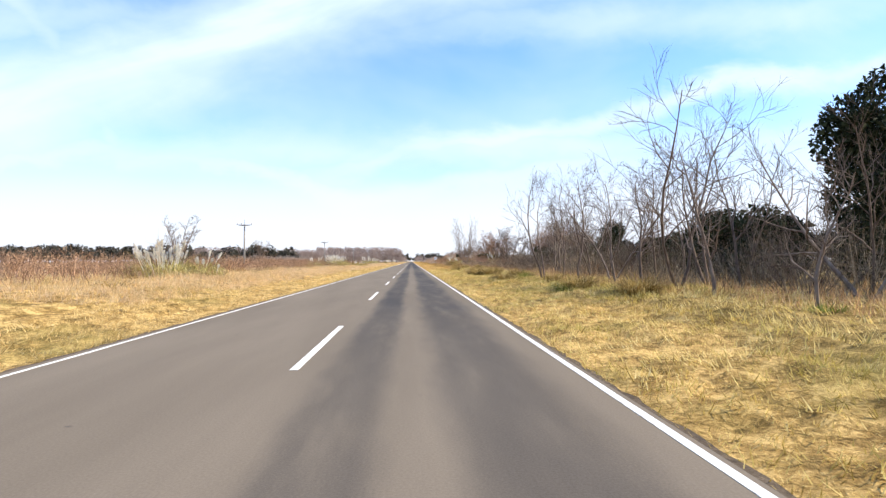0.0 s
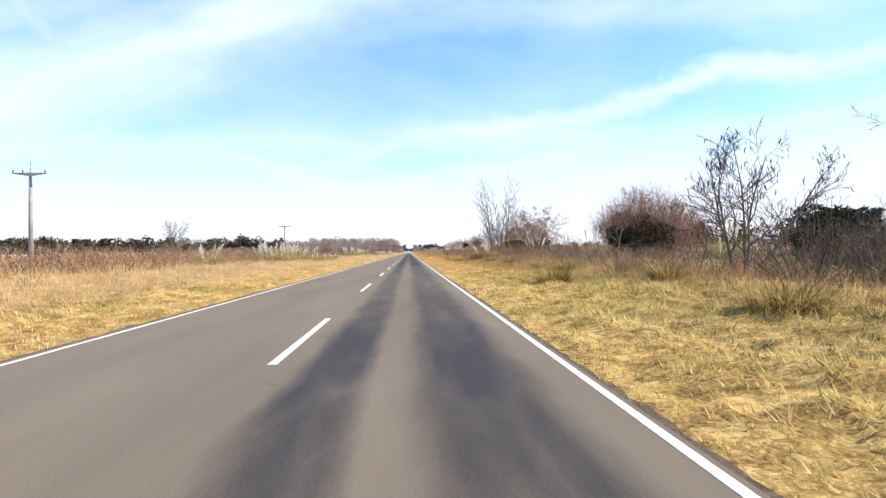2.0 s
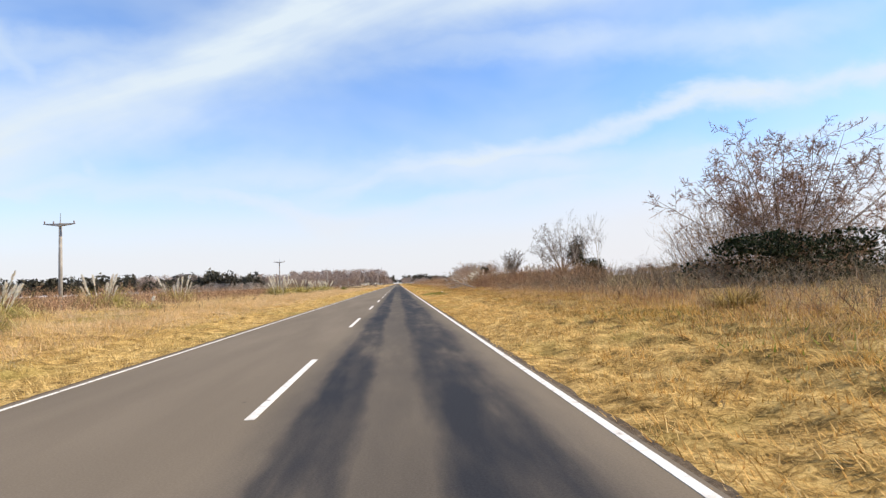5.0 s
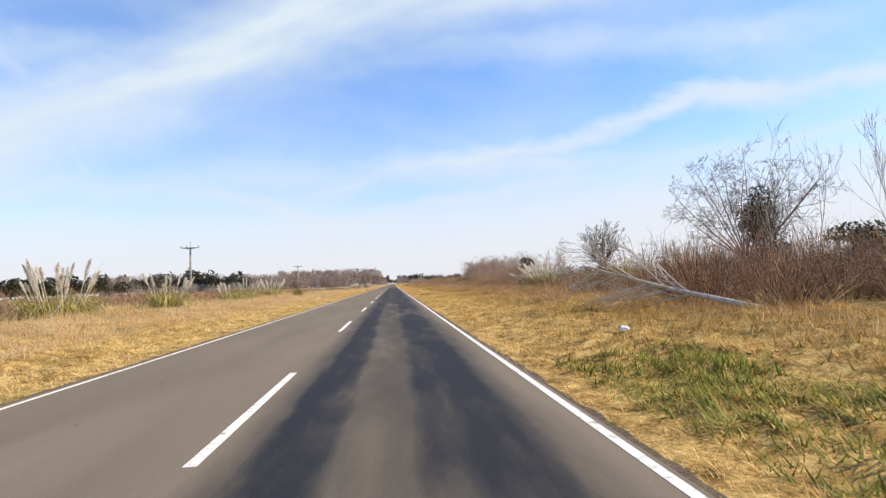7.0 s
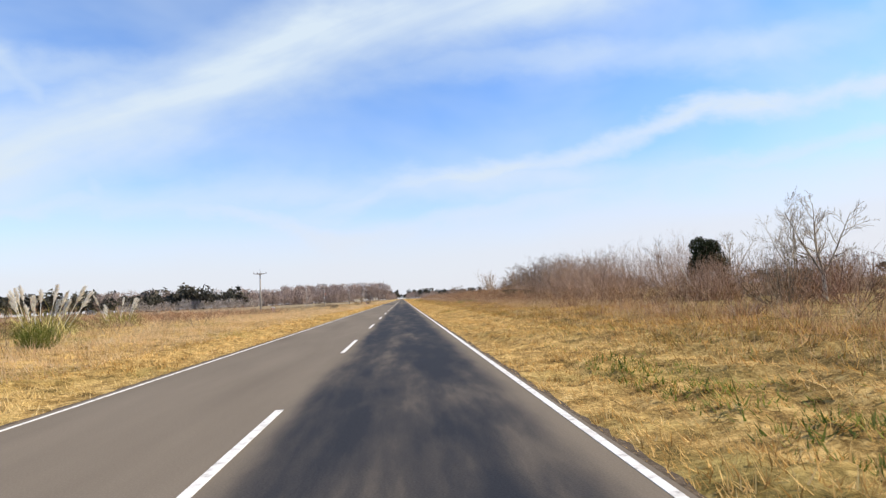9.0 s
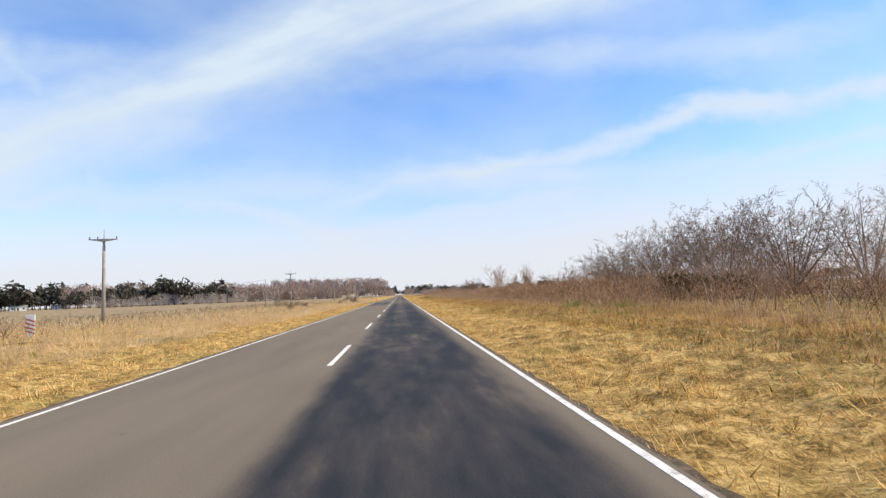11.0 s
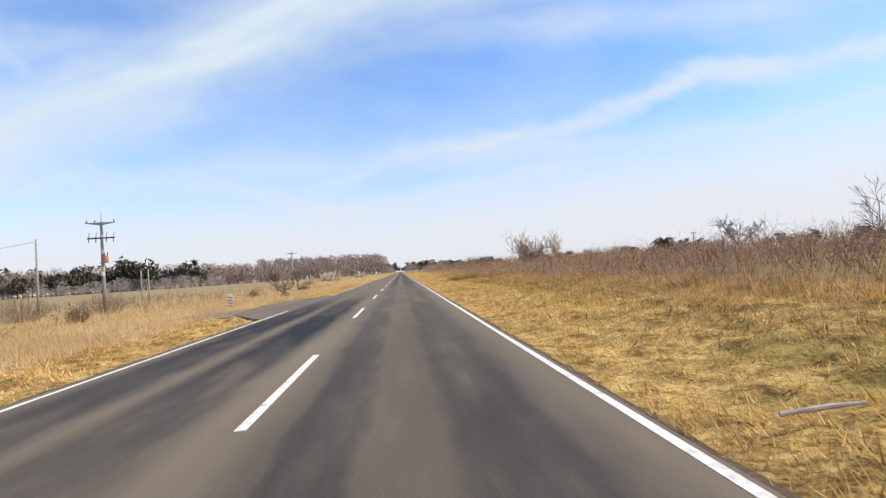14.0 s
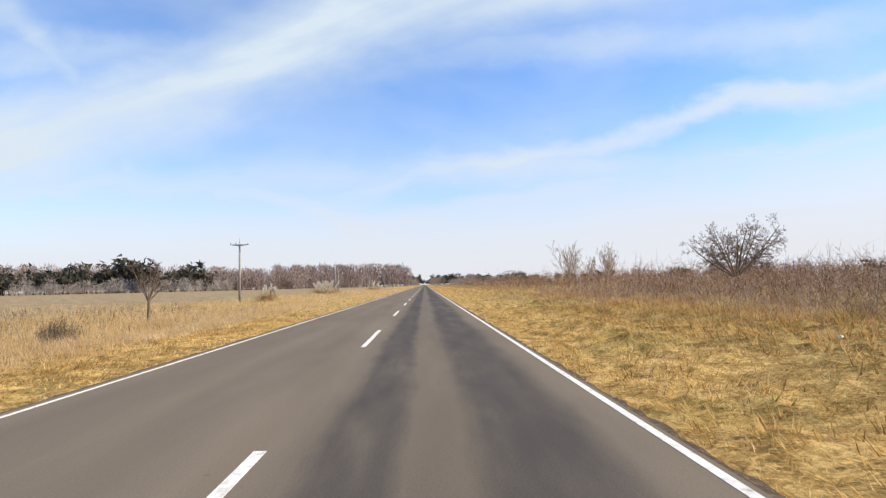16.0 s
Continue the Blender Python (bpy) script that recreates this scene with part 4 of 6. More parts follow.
bare_tree("bare_tree", 16.5, 70.0, 4.2, 142, "small twisted leafless tree in the weeds", stems=2, spread=0.6, up=0.2, kids=(7, 5, 3), r0=0.06, crook=0.3, first=0.2)


def bush(x, y, height, width, seed, label, material=M_RED, stems=150, thick=0.012, group="", kids=4, name="leafless_bush", rise=0.5):
    return set_bush(name, bush_mesh(name, seed, height, width, stems, material, thick, rise, kids), pose(x, y, float(ground_z(x, y))), label, group)


bush(35.0, 119.6, 9.6, 15.5, 401, "large dome-shaped leafless bush with dense warm brown twigs", M_RED, stems=900, thick=0.019, kids=9)
evergreen("evergreen_bush", 33.4, 116.6, 6.2, 8.4, 402, "dark evergreen bush under the dome-shaped bush", leaves=24000, size=0.22, cone=0.15, lumps=30, category="bush")
evergreen("evergreen_tree", 39.5, 136.5, 8.0, 9.0, 418, "dense dark evergreen tree behind the tall bare tree", leaves=16000, size=0.24, cone=0.3, lumps=26)
evergreen("evergreen_bush", 29.8, 114.6, 5.0, 5.6, 403, "dark evergreen bush under the dome-shaped bush", leaves=9000, size=0.18, cone=0.1, category="bush")
bush(22, 103, 2.2, 6.0, 404, "low brown leafless bush among dry weeds", M_BROWN, 160)
bare_tree("bare_tree", 12.4, 110.6, 10.0, 143, "tall leafless tree with many upright stems from the ground", stems=11, spread=0.36, up=0.14, kids=(16, 8, 7), r0=0.062, crook=0.11, first=0.18, reach=0.27, fine=0.0068, bark=M_BARK, twig=M_DOME)
bush(16.6, 112.0, 2.6, 5.0, 405, "brown leafless bush at the foot of the tall tree", M_RED, 170)
bush(15.8, 117.5, 3.0, 5.0, 406, "brown leafless bush at the foot of the tall tree", M_BROWN, 120)
fan_tree(24.3, 146, 9.4, 407, "broad leafless bush with pale fanning branches", stems=26, spread=1.1, bole=0.9, twig=M_RED, bark=M_DOME, fine=0.014, reach=0.36, kids=(10, 8, 10), category="bush")
bush(24.0, 147.5, 6.4, 12.0, 419, "brown leafless bush around the fanning branches", M_BROWN, 380, 0.016, kids=7)
evergreen("evergreen_bush", 23.0, 143.5, 3.2, 10.0, 408, "dark evergreen bush under fanning branches", leaves=6000, size=0.2, cone=0.1, category="bush")
evergreen("evergreen_tree", 30, 196, 4.0, 5.0, 409, "dark evergreen tree in the thicket", leaves=4000, size=0.2)
bush(19.5, 168, 2.6, 6.0, 410, "brown tangled bramble thicket", M_BROWN, 240, rise=0.1)
bush(18.0, 178, 2.8, 6.5, 411, "brown tangled bramble thicket", M_BROWN, 260, rise=0.1)
bush(17.0, 188, 2.6, 6.0, 412, "brown tangled bramble thicket", M_BROWN, 240, rise=0.1)
bush(22.5, 184, 3.3, 7.0, 413, "brown tangled bramble thicket", M_BROWN, 260, rise=0.1)
bush(26, 194, 3.6, 7.0, 414, "brown tangled bramble thicket", M_BROWN, 240, rise=0.1)
fan_tree(28.0, 204, 10.2, 144, "spreading leafless tree with fine upswept branches", stems=16, spread=1.0, bole=1.6, fine=0.0095, reach=0.36, kids=(12, 7, 7), r0=0.075)
evergreen("evergreen_tree", 31.6, 207, 8.4, 4.6, 415, "narrow dark evergreen tree among bare branches", leaves=6000, size=0.22)
bare_tree("bare_tree", 29.5, 199, 11.8, 145, "slender pale leafless tree standing in brambles", "slender pale trees", stems=2, spread=0.3, up=0.4, kids=(5, 4, 3), r0=0.07, crook=0.1, bark=M_BIRCH)
bare_tree("bare_tree", 24.4, 195, 7.0, 146, "slender pale leafless tree standing in brambles", "slender pale trees", stems=1, spread=0.3, up=0.4, kids=(10, 5, 2), r0=0.06, crook=0.1, bark=M_BIRCH)
bare_tree("bare_tree", 22.6, 193, 6.6, 147, "slender pale leafless tree standing in brambles", "slender pale trees", stems=1, spread=0.3, up=0.4, kids=(10, 5, 2), r0=0.06, crook=0.1, bark=M_BIRCH)
bare_tree("bare_tree", 30.5, 194, 10.5, 148, "slender pale leafless tree standing in brambles", "slender pale trees", stems=1, spread=0.3, up=0.4, kids=(10, 5, 3), r0=0.07, crook=0.1, bark=M_BIRCH)
bare_tree("bare_tree", 23.8, 222.0, 6.7, 149, "round-headed leafless tree with fanning dark branches", stems=13, spread=0.60, up=0.20, kids=(12, 8, 8), r0=0.07, crook=0.07, first=0.2, reach=0.40, fine=0.008, bole=1.2)
bush(33, 240, 3.4, 8.0, 416, "brown leafless bush among dry weeds", M_BROWN, 200)
bare_tree("bare_tree", 37.0, 286, 8.0, 150, "leafless tree rising above the reddish thicket", stems=2, spread=0.5, up=0.3, kids=(8, 6, 4), r0=0.08, crook=0.18, fine=0.011)
evergreen("evergreen_bush", 22.6, 251, 4.6, 3.7, 417, "dark green conical bush in the dry thicket", leaves=12000, size=0.16, cone=0.75, lumps=40, category="bush")
for i, (x, y, h) in enumerate(((18.6, 243.5, 2.5), (21.0, 246.5, 2.9), (24.4, 247.5, 3.0), (21.8, 240.5, 2.4), (25.4, 243, 2.8))):
    bush(x, y, h, 4.2, 460 + i, "red-brown leafless bush in front of the conical bush", M_BROWN if i % 2 else M_ROSE, 240, 0.010, "conical bush surround", 5)
bare_tree("bare_tree", 27.6, 249, 7.0, 151, "leafless tree with forked pale branches", "forked roadside trees", stems=4, spread=0.62, up=0.24, kids=(9, 6, 6), r0=0.062, crook=0.16, first=0.2, reach=0.46, fine=0.007, bole=1.2, twig=M_PALE, bark=M_PALE)
bare_tree("bare_tree", 18.6, 235, 4.6, 152, "leafless tree with forked pale branches", "forked roadside trees", stems=4, spread=0.62, up=0.24, kids=(9, 6, 6), r0=0.062, crook=0.16, first=0.2, reach=0.46, fine=0.007, bole=1.2, twig=M_PALE, bark=M_PALE)
bare_tree("bare_tree", 31.0, 262, 6.0, 153, "leafless tree with forked pale branches", "forked roadside trees", stems=4, spread=0.62, up=0.24, kids=(9, 6, 6), r0=0.062, crook=0.16, first=0.2, reach=0.46, fine=0.007, bole=1.2, twig=M_PALE, bark=M_PALE)
rnd = random.Random(5)
for i in range(14):
    y = 257 + i * 3.2
    bush(22 + rnd.uniform(-3, 4) + (2 if y > 300 else 0), y, rnd.uniform(4.0, 5.4) * (0.62 if y > 292 else 1.0), rnd.uniform(5.6, 7.6), 430 + i, "dense reddish-brown leafless thicket bush", M_ROSE, 260, 0.009, "reddish thicket", 5)
fans = []
for i, (x, y, h) in enumerate(((24, 296, 6.4), (23.5, 302, 6.6), (26.5, 308, 7.4), (24.5, 313, 6.6), (27, 318, 7.0), (25, 324, 6.2), (28.5, 329, 6.2), (26.3, 331, 5.6), (28.7, 337, 5.4), (24.7, 339, 4.4), (33, 301, 7.6), (34.6, 325, 7.6), (30.5, 345, 4.4), (32, 312, 7.4))):
    if i < 6:
        fans.append((fan_tree(x, y, h, 470 + i, "tall fanning leafless bush with grey-brown branches", "fanning bushes", stems=15, spread=0.92, bole=0.3, fine=0.009, reach=0.36, kids=(10, 7, 6), r0=0.055, twig=M_DOME, category="bush"), h))
    else:
        first, tall = fans[i % 6]
        ob = copy_thing(first, pose(x, y, float(ground_z(x, y)) - 0.05, 0, 0, 67 * i))
        ob.scale = (h / tall,) * 3
bare_tree("bare_tree", 23.6, 368.5, 4.2, 154, "low crooked leafless tree above brown brush", stems=2, spread=0.7, up=0.1, kids=(8, 6, 4), r0=0.06, crook=0.3, fine=0.011)
bare_tree("bare_tree", 31, 393, 4.0, 155, "low crooked leafless tree above brown brush", stems=1, spread=0.8, up=0.1, kids=(8, 6, 4), r0=0.07, crook=0.3, fine=0.011)
evergreen("evergreen_bush", 18.5, 296.5, 1.7, 5.5, 481, "dark olive-brown leafy bush at the foot of the thicket", leaves=6000, size=0.12, cone=0.1, category="bush", lumps=24)
evergreen("evergreen_bush", 43, 430, 3.8, 3.6, 480, "dark evergreen bush above brown brush", leaves=3000, size=0.2, category="bush")
fan_tree(22.8, 434.5, 5.2, 156, "broad low leafless tree with fanning branches", stems=14, spread=1.12, bole=0.9, fine=0.010, reach=0.38, r0=0.09, kids=(11, 8, 9), twig=M_DOME)
fan_tree(37.5, 401, 4.6, 162, "low rounded leafless tree above brown brush", stems=11, spread=1.0, bole=1.2, fine=0.010, reach=0.36)
for i, (x, y, h) in enumerate(((70.5, 668, 21), (74.0, 674, 18), (87, 686, 14), (96, 688, 21), (98.5, 692, 17))):
    bare_tree("bare_tree", x, y, h, 157 + i, "tall pale leafless tree far along the road", "distant pale trees", stems=8, spread=0.40, up=0.3, kids=(11, 6, 8), r0=0.16, crook=0.1, twig=M_ROSE, bark=M_PALE, fine=0.030, reach=0.34)

# undergrowth between the roadside trees, and the bramble bank
rnd = random.Random(9)
UNDER = [bush_mesh("leafless_bush", 700 + k, 2.6, 3.6, 60, m, 0.011, 0.3, 5) for k, m in enumerate((M_TWIG, M_DUSKY, M_BROWN, M_RED))]


def underbush(x, y, s, kind, label, group):
    m = pose(x, y, float(ground_z(x, y)), 0, 0, rnd.uniform(0, 360)) @ Matrix.Diagonal((s * rnd.uniform(0.9, 1.2), s * rnd.uniform(0.9, 1.2), s * rnd.uniform(0.8, 1.1), 1))
    set_bush("leafless_bush", UNDER[kind], m, label, group)


for k in range(46):
    underbush(rnd.uniform(11.5, 19), -2 + 62 * (k + rnd.random()) / 46, rnd.uniform(0.6, 1.15), (0, 0, 1)[k % 3], "tangled grey-brown undergrowth bush between bare trees", "undergrowth bushes")
for k in range(30):
    underbush(rnd.uniform(14, 30), 60 + 60 * (k + rnd.random()) / 30, rnd.uniform(0.35, 0.68), rnd.choice((1, 2, 3)), "tangled brown bush in dry weeds", "weed bank bushes")
for k in range(16):
    underbush(rnd.uniform(16, 34), 118 + 48 * (k + rnd.random()) / 16, rnd.uniform(0.35, 0.7), rnd.choice((1, 2, 3)), "tangled brown bush in dry weeds", "weed bank bushes")
for k in range(30):
    underbush(rnd.uniform(12.4, 24), 168 + 30 * (k + rnd.random()) / 30, rnd.uniform(0.5, 0.85), rnd.choice((1, 2, 3, 3)), "red-brown bramble bush heaped on the bank", "bramble bank")
for k in range(11):
    underbush(rnd.uniform(10.6, 14), 175 + 12 * (k + rnd.random()) / 11, rnd.uniform(0.8, 1.12), rnd.choice((2, 3)), "red-brown bramble bush heaped on the bank", "bramble bank")
for k in range(14):
    underbush(rnd.uniform(17, 34), 224 + 26 * (k + rnd.random()) / 14, rnd.uniform(0.6, 1.1), rnd.choice((1, 2, 3)), "tangled brown bush in dry weeds", "weed bank bushes")

# tussocks and pampas on the right
TUSSOCK = [tussock_mesh(s, 1.7, 0.68, 440, M_TUFT, 0.018) for s in (11, 12, 13)]
spots = [(6.8, 25.9, 1.0), (6.7, 28.4, 0.7), (6.5, 39.6, 1.2), (6.6, 36.4, 1.3), (7.4, 35.6, 1.2), (7.8, 50.6, 1.15), (6.6, 61.3, 1.1), (8.2, 66, 1.2), (9.2, 58, 1.1),
         (7.6, 45.5, 0.8), (8.6, 42, 1.1), (8.4, 31, 1.0), (8.0, 20, 0.9), (7.4, 13.5, 1.1), (8.1, 9.8, 1.2), (9.0, 72, 1.2), (7.8, 78, 0.9), (9.2, 84, 1.1), (8.9, 92, 1.0), (7.0, 104, 0.9),
         (6.9, 118, 0.6), (10, 128, 1.0), (6.3, 393.5, 1.0), (7.2, 391.5, 1.2), (7.9, 394.6, 1.2), (9.5, 345, 0.8)]
for i, (x, y, s) in enumerate(spots):
    ob = place("grass_tussock", TUSSOCK[i % 3])
    ob.matrix_basis = pose(x, y, float(ground_z(x, y)), 0, 0, 47 * i) @ Matrix.Diagonal((1.2 * s, 1.2 * s, s, 1))
    tagged(ob, "dry brown arching tussock of coarse grass", "grass clump", "verge tussocks")
MOUND = {k: [tussock_mesh(s, 1.7, 0.72, 190, m, 0.020, 1) for s in (21, 22)] for k, m in (("rust", M_RUST), ("tan", M_TUFT), ("pale", M_BEIGE), ("olive", M_GREEN))}


def mounds(count, x0, x1, y0, y1, small, large, kind, label, group):
    for k in range(count):
        x, y, s = rnd.uniform(x0, x1), y0 + (y1 - y0) * (k + rnd.random()) / count, rnd.uniform(small, large)
        ob = place("grass_tussock", MOUND[kind][k % 2])
        ob.matrix_basis = pose(x, y, float(ground_z(x, y)), 0, 0, rnd.uniform(0, 360)) @ Matrix.Diagonal((1.25 * s, 1.25 * s, s * rnd.uniform(0.7, 1.0), 1))
        tagged(ob, label, "grass clump", group)


RUSTY = "rusty-brown mounded tussock of dry weeds"
mounds(26, 8.6, 12.5, 56, 108, 0.7, 1.4, "rust", RUSTY, "rusty tussocks")
mounds(18, 9.0, 15.0, 60, 112, 0.8, 1.5, "tan", "tan mounded tussock of dry weeds", "tan tussocks")
mounds(16, 8.8, 12.0, 116, 166, 0.6, 1.1, "rust", RUSTY, "rusty tussocks")
mounds(30, 8.2, 13.0, 180, 250, 0.6, 1.15, "rust", RUSTY, "rusty tussocks")
mounds(14, 9.0, 14.0, 186, 250, 0.6, 1.1, "tan", "tan mounded tussock of dry weeds", "tan tussocks")
mounds(18, 15.0, 24.0, 206, 215, 0.9, 1.5, "rust", RUSTY, "rusty tussocks")
mounds(22, 9.6, 12.5, 255, 345, 0.5, 0.95, "rust", RUSTY, "rusty tussocks")
mounds(7, 8.6, 11.0, 284, 293, 0.7, 1.0, "olive", "olive-green mounded tussock in the verge", "olive tussocks")
mounds(22, 9.5, 14.0, 345, 430, 0.6, 1.1, "rust", RUSTY, "rusty tussocks")
mounds(14, 10.0, 15.0, 350, 430, 0.6, 1.1, "tan", "tan mounded tussock of dry weeds", "tan tussocks")
mounds(12, 6.4, 10.0, -2, 50, 0.5, 0.8, "olive", "olive-green mounded tussock in the verge", "olive tussocks")
mounds(40, -14.5, -8.2, 12, 130, 0.6, 1.05, "pale", "pale straw mounded tussock behind the verge", "pale tussocks")
mounds(16, -15.0, -9.5, 14, 120, 0.6, 1.0, "tan", "tan mounded tussock of dry weeds", "tan tussocks")
mounds(40, -15.0, -8.5, 130, 290, 0.6, 1.05, "pale", "pale straw mounded tussock behind the verge", "pale tussocks")
mounds(24, -14.0, -7.5, 290, 362, 0.5, 0.8, "pale", "pale straw mounded tussock behind the verge", "pale tussocks")
mounds(4, 6.2, 10.0, 387, 398, 0.45, 0.7, "olive", "olive-green mounded tussock in the verge", "olive tussocks")
mounds(10, -12.0, -7.5, 384, 430, 0.5, 0.8, "pale", "pale straw mounded tussock behind the verge", "pale tussocks")
PLAIN = "green-yellow pampas grass clump with tall cream plumes"
pampas(9.8, 102.3, 2.4, 2.5, 6, 31, "broad yellow-green pampas clump with bent dry stalks", 1500, straw=0.5)
pampas(18.2, 224.6, 5.4, 3.2, 64, 32, "pampas grass clump with many leaning cream plumes", 2200, fat=2.5, splay=2.6)
pampas(27.0, 222.5, 4.6, 4.0, 18, 33, "tall dull-green pampas clump with pale plumes", 1300)
pampas(24.5, 224.0, 3.6, 2.8, 12, 34, "tall dull-green pampas clump with pale plumes", 900)
pampas(22.8, 203.5, 3.4, 3.6, 18, 35, PLAIN, 420, straw=0.45)
pampas(19.8, 246.0, 2.0, 2.4, 5, 36, PLAIN, 260)
pampas(31.0, 92.0, 3.0, 4.2, 14, 37, PLAIN, 350)
pampas(28.0, 88.0, 3.0, 3.8, 12, 38, PLAIN, 350)
pampas(23.6, 109.5, 1.6, 4.7, 5, 39, PLAIN, 160)
bush(19.6, 106.5, 3.0, 4.6, 420, "upright reddish saplings beside the evergreens", M_RED, 110, 0.014, rise=0.9)
pampas(21.0, 128.0, 2.8, 3.6, 9, 40, PLAIN, 350)

# plants on the far verge (left of the road)
for i, (x, y, w, h, n) in enumerate(((-14.2, 29.7, 4.4, 2.4, 26), (-15.4, 33.6, 3.0, 2.2, 12), (-13.4, 34.8, 1.6, 2.0, 6), (-14.5, 88, 2.0, 1.9, 7), (-14.0, 105, 2.6, 2.3, 14), (-15.0, 113, 3.4, 2.6, 18),
                                     (-15.2, 122, 3.4, 2.6, 18), (-16.0, 131, 3.4, 2.6, 16), (-17.5, 142, 3.6, 2.7, 14), (-19, 156, 3.0, 2.6, 10), (-20, 172, 3.0, 2.8, 12), (-14.2, 192, 3.6, 2.9, 22),
                                     (-13.0, 202, 2.2, 2.6, 12), (-12.8, 216, 2.0, 2.2, 7), (-14.0, 226, 2.6, 2.4, 8), (-14.2, 239.6, 2.8, 2.6, 14), (-16, 250, 2.0, 2.2, 6), (-19.5, 520, 5.2, 3.4, 44), (-23, 530, 3.4, 3.2, 20), (-17, 600, 5, 3.6, 30), (-18.6, 469, 1.6, 2.4, 12))):
    pampas(x, y, w, h, n, 60 + i, PLAIN, 420, fat=1.7 if y < 400 else 2.6, straw=0.0 if y < 400 else 0.7)
for i, (x, y, w, h) in enumerate(((-9.2, 107, 2.4, 1.2), (-10.4, 109.5, 2.6, 1.3), (-8.6, 111.5, 2.0, 1.0), (-10.2, 113.6, 2.8, 1.4), (-11.6, 111, 2.6, 1.5), (-9.0, 116.5, 2.4, 1.0), (-10.8, 118.5, 2.8, 1.4), (-9.6, 122.5, 2.4, 1.1), (-11.4, 125, 2.8, 1.4), (-10.4, 131, 2.4, 1.0), (-12.2, 104, 2.8, 1.5), (-12.6, 134, 2.6, 1.0), (-12.6, 147, 2.6, 1.0), (-11.2, 30, 2.0, 0.9))):
    pampas(x, y, w, h, 1, 90 + i, "low yellow-green clump of broad grass", 420, "green verge clumps", straw=0.35)
for i, (x, y, h, tw) in enumerate(((-17.0, 37.5, 3.0, M_TWIG), (-34.0, 128, 3.2, M_DOME), (-37, 137, 3.4, M_TWIG))):
    bush(x, y, h, 3.6, 500 + i, "leafless shrub with upright grey-brown twigs", tw, 90, 0.014, "left verge shrubs", 6)
fan_tree(-16.6, 38.5, 4.6, 171, "small leafless tree behind plumed grass", stems=6, spread=0.8, bole=1.2)
fan_tree(-34.8, 132, 6.4, 172, "leafless tree standing in brown scrub", stems=9, spread=0.75, bole=1.4, fine=0.010)
fan_tree(-13.5, 427, 3.4, 170, "small leafless tree leaning out of the dry grass", stems=6, spread=0.8, bole=1.1, fine=0.007)
fan_tree(-9.1, 395.2, 2.0, 173, "small grey-brown leafless tree forking low in pale grass", stems=9, spread=0.95, bole=0.35, fine=0.006, r0=0.045)
for i, (x, y, h, w) in enumerate(((-9.4, 231.3, 0.8, 1.3), (-22, 380, 1.8, 3.6), (-20, 386, 1.7, 3.4), (-17, 377, 1.0, 1.4), (-9.7, 408, 0.8, 1.1), (-7.6, 388.2, 0.5, 0.9), (-15, 352, 0.9, 1.4), (-10.3, 414.4, 0.75, 1.3), (-12.5, 398, 0.8, 1.3), (-17.5, 118, 1.2, 2.4))):
    set_bush("low_shrub", bush_mesh("low_shrub", 520 + i, h, w, 160, M_GREEN if i in (0, 9) else M_DUSKY, 0.008, 0.6, 6), pose(x, y, float(ground_z(x, y))), "small olive-brown shrub in dry grass", "low verge shrubs")


# fallen pale tree
def fallen_tree():
    a, b, r1, r2, lev = grow(613, 6.6, stems=1, spread=0.3, up=0.0, kids=(15, 5, 3), r0=0.10, crook=0.05, first=0.3, reach=0.5, fine=0.008)
    top = new("fallen_tree")
    top.matrix_basis = pose(10.3, 176.6, 0.36) @ pose(0, 0, 0, 0, 0, 26) @ pose(0, 0, 0, -73, 0, 0)
    m = lev == 0
    place("trunk", mesh_np("trunk", *tubes(a[m], b[m], r1[m], r2[m], 8), M_BIRCH, True), top)
    tagged(place("bough", mesh_np("bough", *tubes(a[~m], b[~m], np.maximum(r1[~m], 0.009), np.maximum(r2[~m], 0.006), 4), M_BIRCH), top), kind="stuff")
    tagged(top, "fallen dead tree with bleached bark and broken branches", "fallen tree")


fallen_tree()


